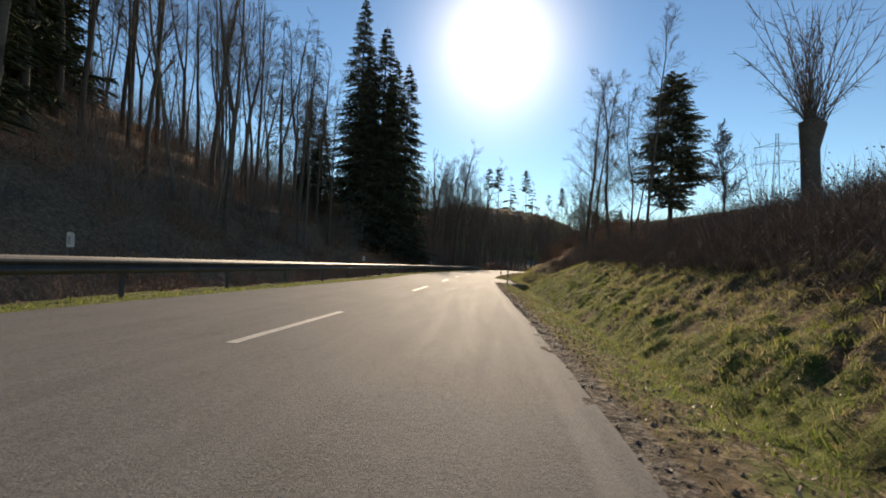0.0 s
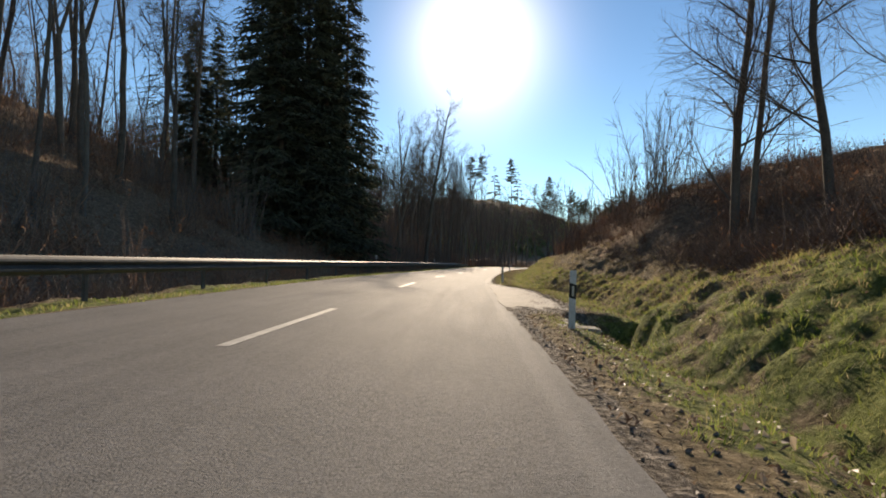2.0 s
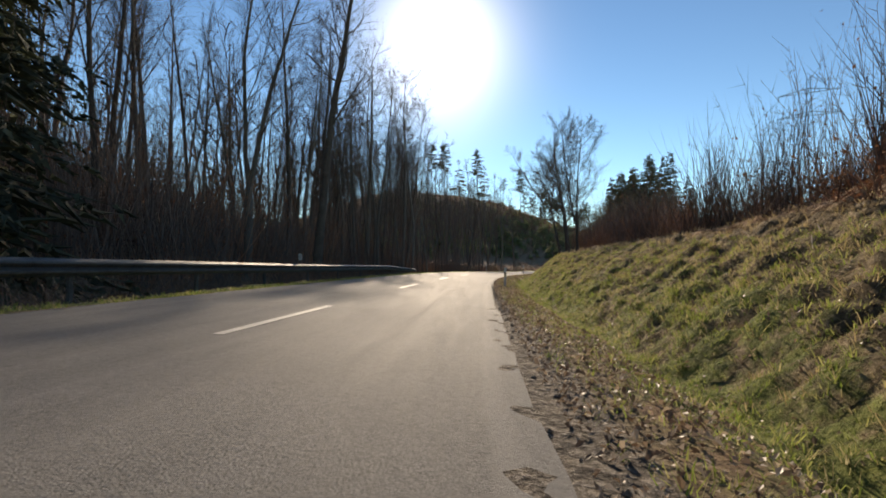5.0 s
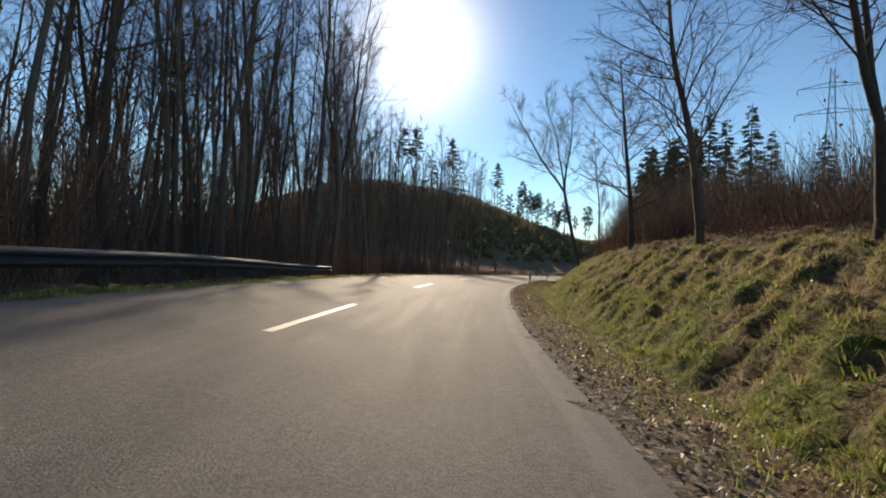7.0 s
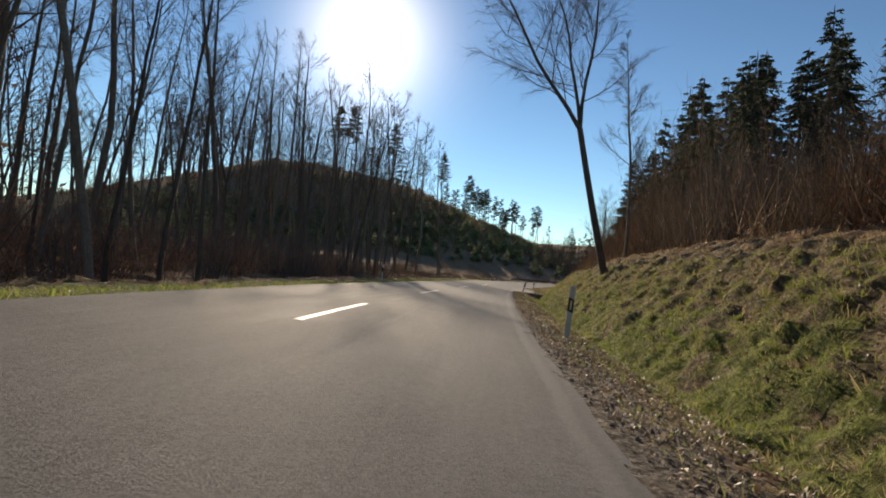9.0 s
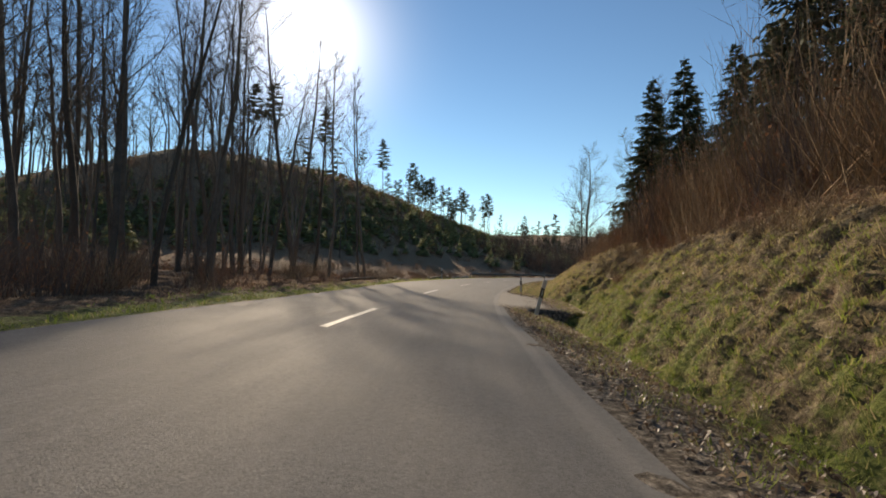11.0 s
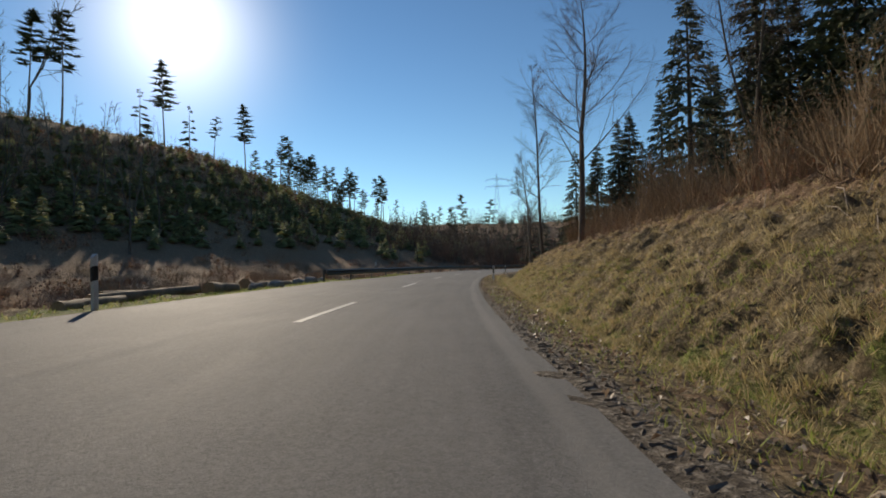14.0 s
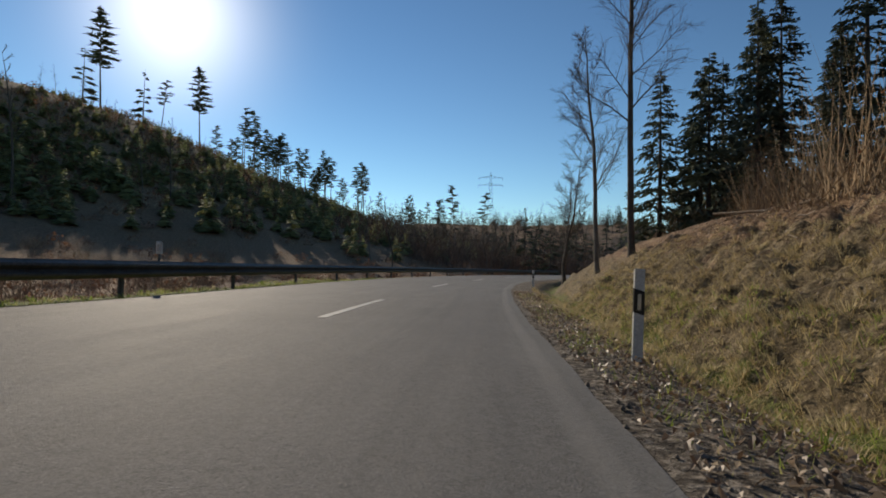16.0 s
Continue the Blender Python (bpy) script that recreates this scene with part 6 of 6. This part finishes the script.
def brushwood(n, s, lo, hi, label):
    """Broken branches and cut twigs left lying on the bank."""
    ss = R.uniform(*s, n)
    dd = edge_r(ss) + layby(ss) + R.uniform(lo, hi, n)
    rows = []
    for a, b in zip(ss, dd):
        length, turn, bow = R.uniform(0.25, 1.0), R.uniform(0, 6.283), R.normal(0, 0.12)
        r0, last = R.uniform(0.004, 0.013), None
        for q in (0.0, 0.5, 1.0):
            u, v = a + length * (q * math.cos(turn) + bow * q * q * math.sin(turn)), b + length * (q * math.sin(turn) - bow * q * q * math.cos(turn))
            x, y, z = ground_at(u, v)
            p = (float(x), float(y), float(z) + 0.015 + R.uniform(0, 0.07))
            if last:
                rows.append((*last, *p, r0 * (1.2 - 0.4 * q), r0 * (1.0 - 0.4 * q)))
            last = p
    v, f = tubes(rows, 4)
    tagged(new("brushwood", raw_mesh("brushwood", v, f, M_DEADWOOD)), label, "brushwood", kind="stuff")


brushwood(520, (156, 206), 3.4, 7.5, "broken pale branches strewn over the bank crest")
brushwood(260, (60, 150), 3.8, 7.5, "dead twigs lying among the bank's dry leaves")
ss, dd = spots(1800, (-7, 135), -4.3, -3.35)
blades(R, ss, dd, 9, R.uniform(0.06, 0.14, len(ss)), 0.008, 0.10, "grass", M_GRASS, "short green grass under the crash barrier")
ss, dd = spots(1300, (135, 212), -6.0, -3.35)
blades(R, ss, dd, 9, R.uniform(0.06, 0.14, len(ss)), 0.008, 0.10, "grass", M_GRASS, "thin green grass along the far verge")


def leaves(n, s, d_lo, d_hi, name, label):
    ss, dd = spots(n, s, d_lo, d_hi)
    keep = R.uniform(0, 1, n) < np.interp(ss, [10, 32, 60, 150, 157, 172, 182], [0.35, 0.35, 1, 1, 0.35, 0.4, 1])
    ss, dd = ss[keep], dd[keep]
    n = len(ss)
    x, y = place(ss, dd)
    z = height(ss, dd, x, y) + R.uniform(0.01, 0.05, n)
    sz = R.uniform(0.013, 0.029, n)
    az, ti = R.uniform(0, 6.283, n), R.normal(0, 0.6, n)
    u = np.stack([np.cos(az), np.sin(az), ti], 1) * sz[:, None]
    v = np.stack([-np.sin(az), np.cos(az), R.normal(0, 0.5, n)], 1) * sz[:, None] * 0.62
    c = np.stack([x, y, z], 1)
    lift = np.zeros((n, 3))
    lift[:, 2] = sz * R.uniform(0.2, 0.7, n)
    vs = np.stack([c - u, c - v + lift, c + u, c + v + lift], 1).reshape(-1, 3)
    f = (np.arange(n)[:, None, None] * 4 + np.array([[0, 1, 2], [0, 2, 3]])[None]).reshape(-1, 3)
    return tagged(new(name, raw_mesh(name, vs, f, M_LEAF)), label, "leaf litter", kind="stuff")


leaves(64000, (-4, 206), 3.1, 4.4, "fallen_leaves", "curled brown fallen leaves on the gravelly verge")
leaves(16000, (-4, 206), 4.3, 6.4, "fallen_leaves", "brown fallen leaves caught in the ditch grass")
leaves(15000, (95, 206), 4.4, 9.0, "fallen_leaves", "pale curled leaves among the tussocks")
leaves(26000, (-7, 206), 6.2, 10.0, "fallen_leaves", "brown fallen leaves scattered over the bank")
leaves(5000, (-7, 200), -8.5, -3.6, "fallen_leaves", "brown fallen leaves under the wood's edge")


M_GRIT = plain("brown_grit", (0.09, 0.072, 0.055), (0.26, 0.22, 0.175), 5, 0.9, 30, 0.5, 0.01, local=False)


def pebbles(n, s, d_lo, d_hi):
    ss, dd = spots(n, s, d_lo, d_hi)
    x, y = place(ss, dd)
    z = height(ss, dd, x, y)
    sz = R.uniform(0.008, 0.028, n)
    c = np.stack([x, y, z + sz * 0.3], 1)
    o = np.array([[1, 0, 0], [0, 1, 0], [-1, 0, 0], [0, -1, 0], [0, 0, .8], [0, 0, -.8]], float)
    vs = c[:, None] + o[None] * sz[:, None, None] * R.uniform(0.6, 1.3, (n, 6, 1))
    oct8 = np.array([[0, 1, 4], [1, 2, 4], [2, 3, 4], [3, 0, 4], [1, 0, 5], [2, 1, 5], [3, 2, 5], [0, 3, 5]])
    f = (np.arange(n)[:, None, None] * 6 + oct8[None]).reshape(-1, 3)
    return tagged(new("gravel", raw_mesh("gravel", vs.reshape(-1, 3), f, M_GRIT)), "loose grey gravel along the asphalt edge", "gravel", kind="stuff")


pebbles(3500, (-7, 206), 3.0, 3.75)


def clods(n, s0, s1):
    """Lumps of mud and bark along the outer rim of a lay-by."""
    ss = R.uniform(s0, s1, n)
    dd = edge_r(ss) + layby(ss) + R.normal(0.15, 0.4, n)
    x, y = place(ss, dd)
    sz = R.uniform(0.005, 0.015, n) + 0.014 * R.uniform(0, 1, n) ** 6
    o = np.array([[1, 0, 0], [0, 1, 0], [-1, 0, 0], [0, -1, 0], [0, 0, .6], [0, 0, -.6]], float)
    out_ = dd > edge_r(ss) + layby(ss)
    vs = np.stack([x, y, np.where(out_, height(ss, dd, x, y), road_z(ss, dd)) + 0.006], 1)[:, None] + o[None] * sz[:, None, None] * R.uniform(0.5, 1.5, (n, 6, 1))
    oct8 = np.array([[0, 1, 4], [1, 2, 4], [2, 3, 4], [3, 0, 4], [1, 0, 5], [2, 1, 5], [3, 2, 5], [0, 3, 5]])
    f = (np.arange(n)[:, None, None] * 6 + oct8[None]).reshape(-1, 3)
    tagged(new("mud_clods", raw_mesh("mud_clods", vs.reshape(-1, 3), f, M_MUD)), "dark mud clods and bark crumbs on the lay-by", "mud", kind="stuff")


M_MUD = plain("dark_mud", (0.07, 0.055, 0.042), (0.16, 0.13, 0.10), 6, 0.9, 40, 0.6, 0.01)
clods(700, 141.5, 152)
clods(800, 30.5, 43)


def tread_marks(s0, s1, off):
    """Ridges of mud pressed up by coarse tractor tyres beside the asphalt."""
    ss = np.arange(s0, s1, 0.165) + R.uniform(-0.02, 0.02, len(np.arange(s0, s1, 0.165)))
    lo, hi = edge_r(ss) + off + R.uniform(-0.03, 0.03, len(ss)), edge_r(ss) + off + R.uniform(0.12, 0.24, len(ss))
    vs = []
    for ds, dd, up in ((-0.05, lo, -0.05), (0.03, hi, -0.05), (0.08, hi, -0.05), (0.02, lo, -0.05), (-0.025, lo + 0.02, 0.022), (0.045, hi - 0.05, 0.012), (0.06, hi - 0.05, 0.012), (-0.005, lo + 0.02, 0.022)):
        x, y = place(ss + ds, dd)
        vs.append(np.stack([x, y, road_z(ss, edge_r(ss)) - 0.02 + up + R.uniform(-0.008, 0.008, len(ss))], 1))
    q = np.array([[0, 1, 5, 4], [1, 2, 6, 5], [2, 3, 7, 6], [3, 0, 4, 7], [4, 5, 6, 7]])
    f = (np.arange(len(ss))[:, None, None] * 8 + q[None]).reshape(-1, 4)
    tagged(new("tyre_tread_marks", raw_mesh("tyre_tread_marks", np.stack(vs, 1).reshape(-1, 3), f, M_TREAD)), "dark mud ridges pressed by tractor tyres along the asphalt", "mud", kind="stuff")


M_TREAD = plain("drying_mud", (0.11, 0.092, 0.072), (0.24, 0.205, 0.165), 6, 0.9, 40, 0.6, 0.01, local=False)
tread_marks(2, 16, 0.02)
tread_marks(64, 77, 0.03)
tread_marks(158, 170, 0.06)
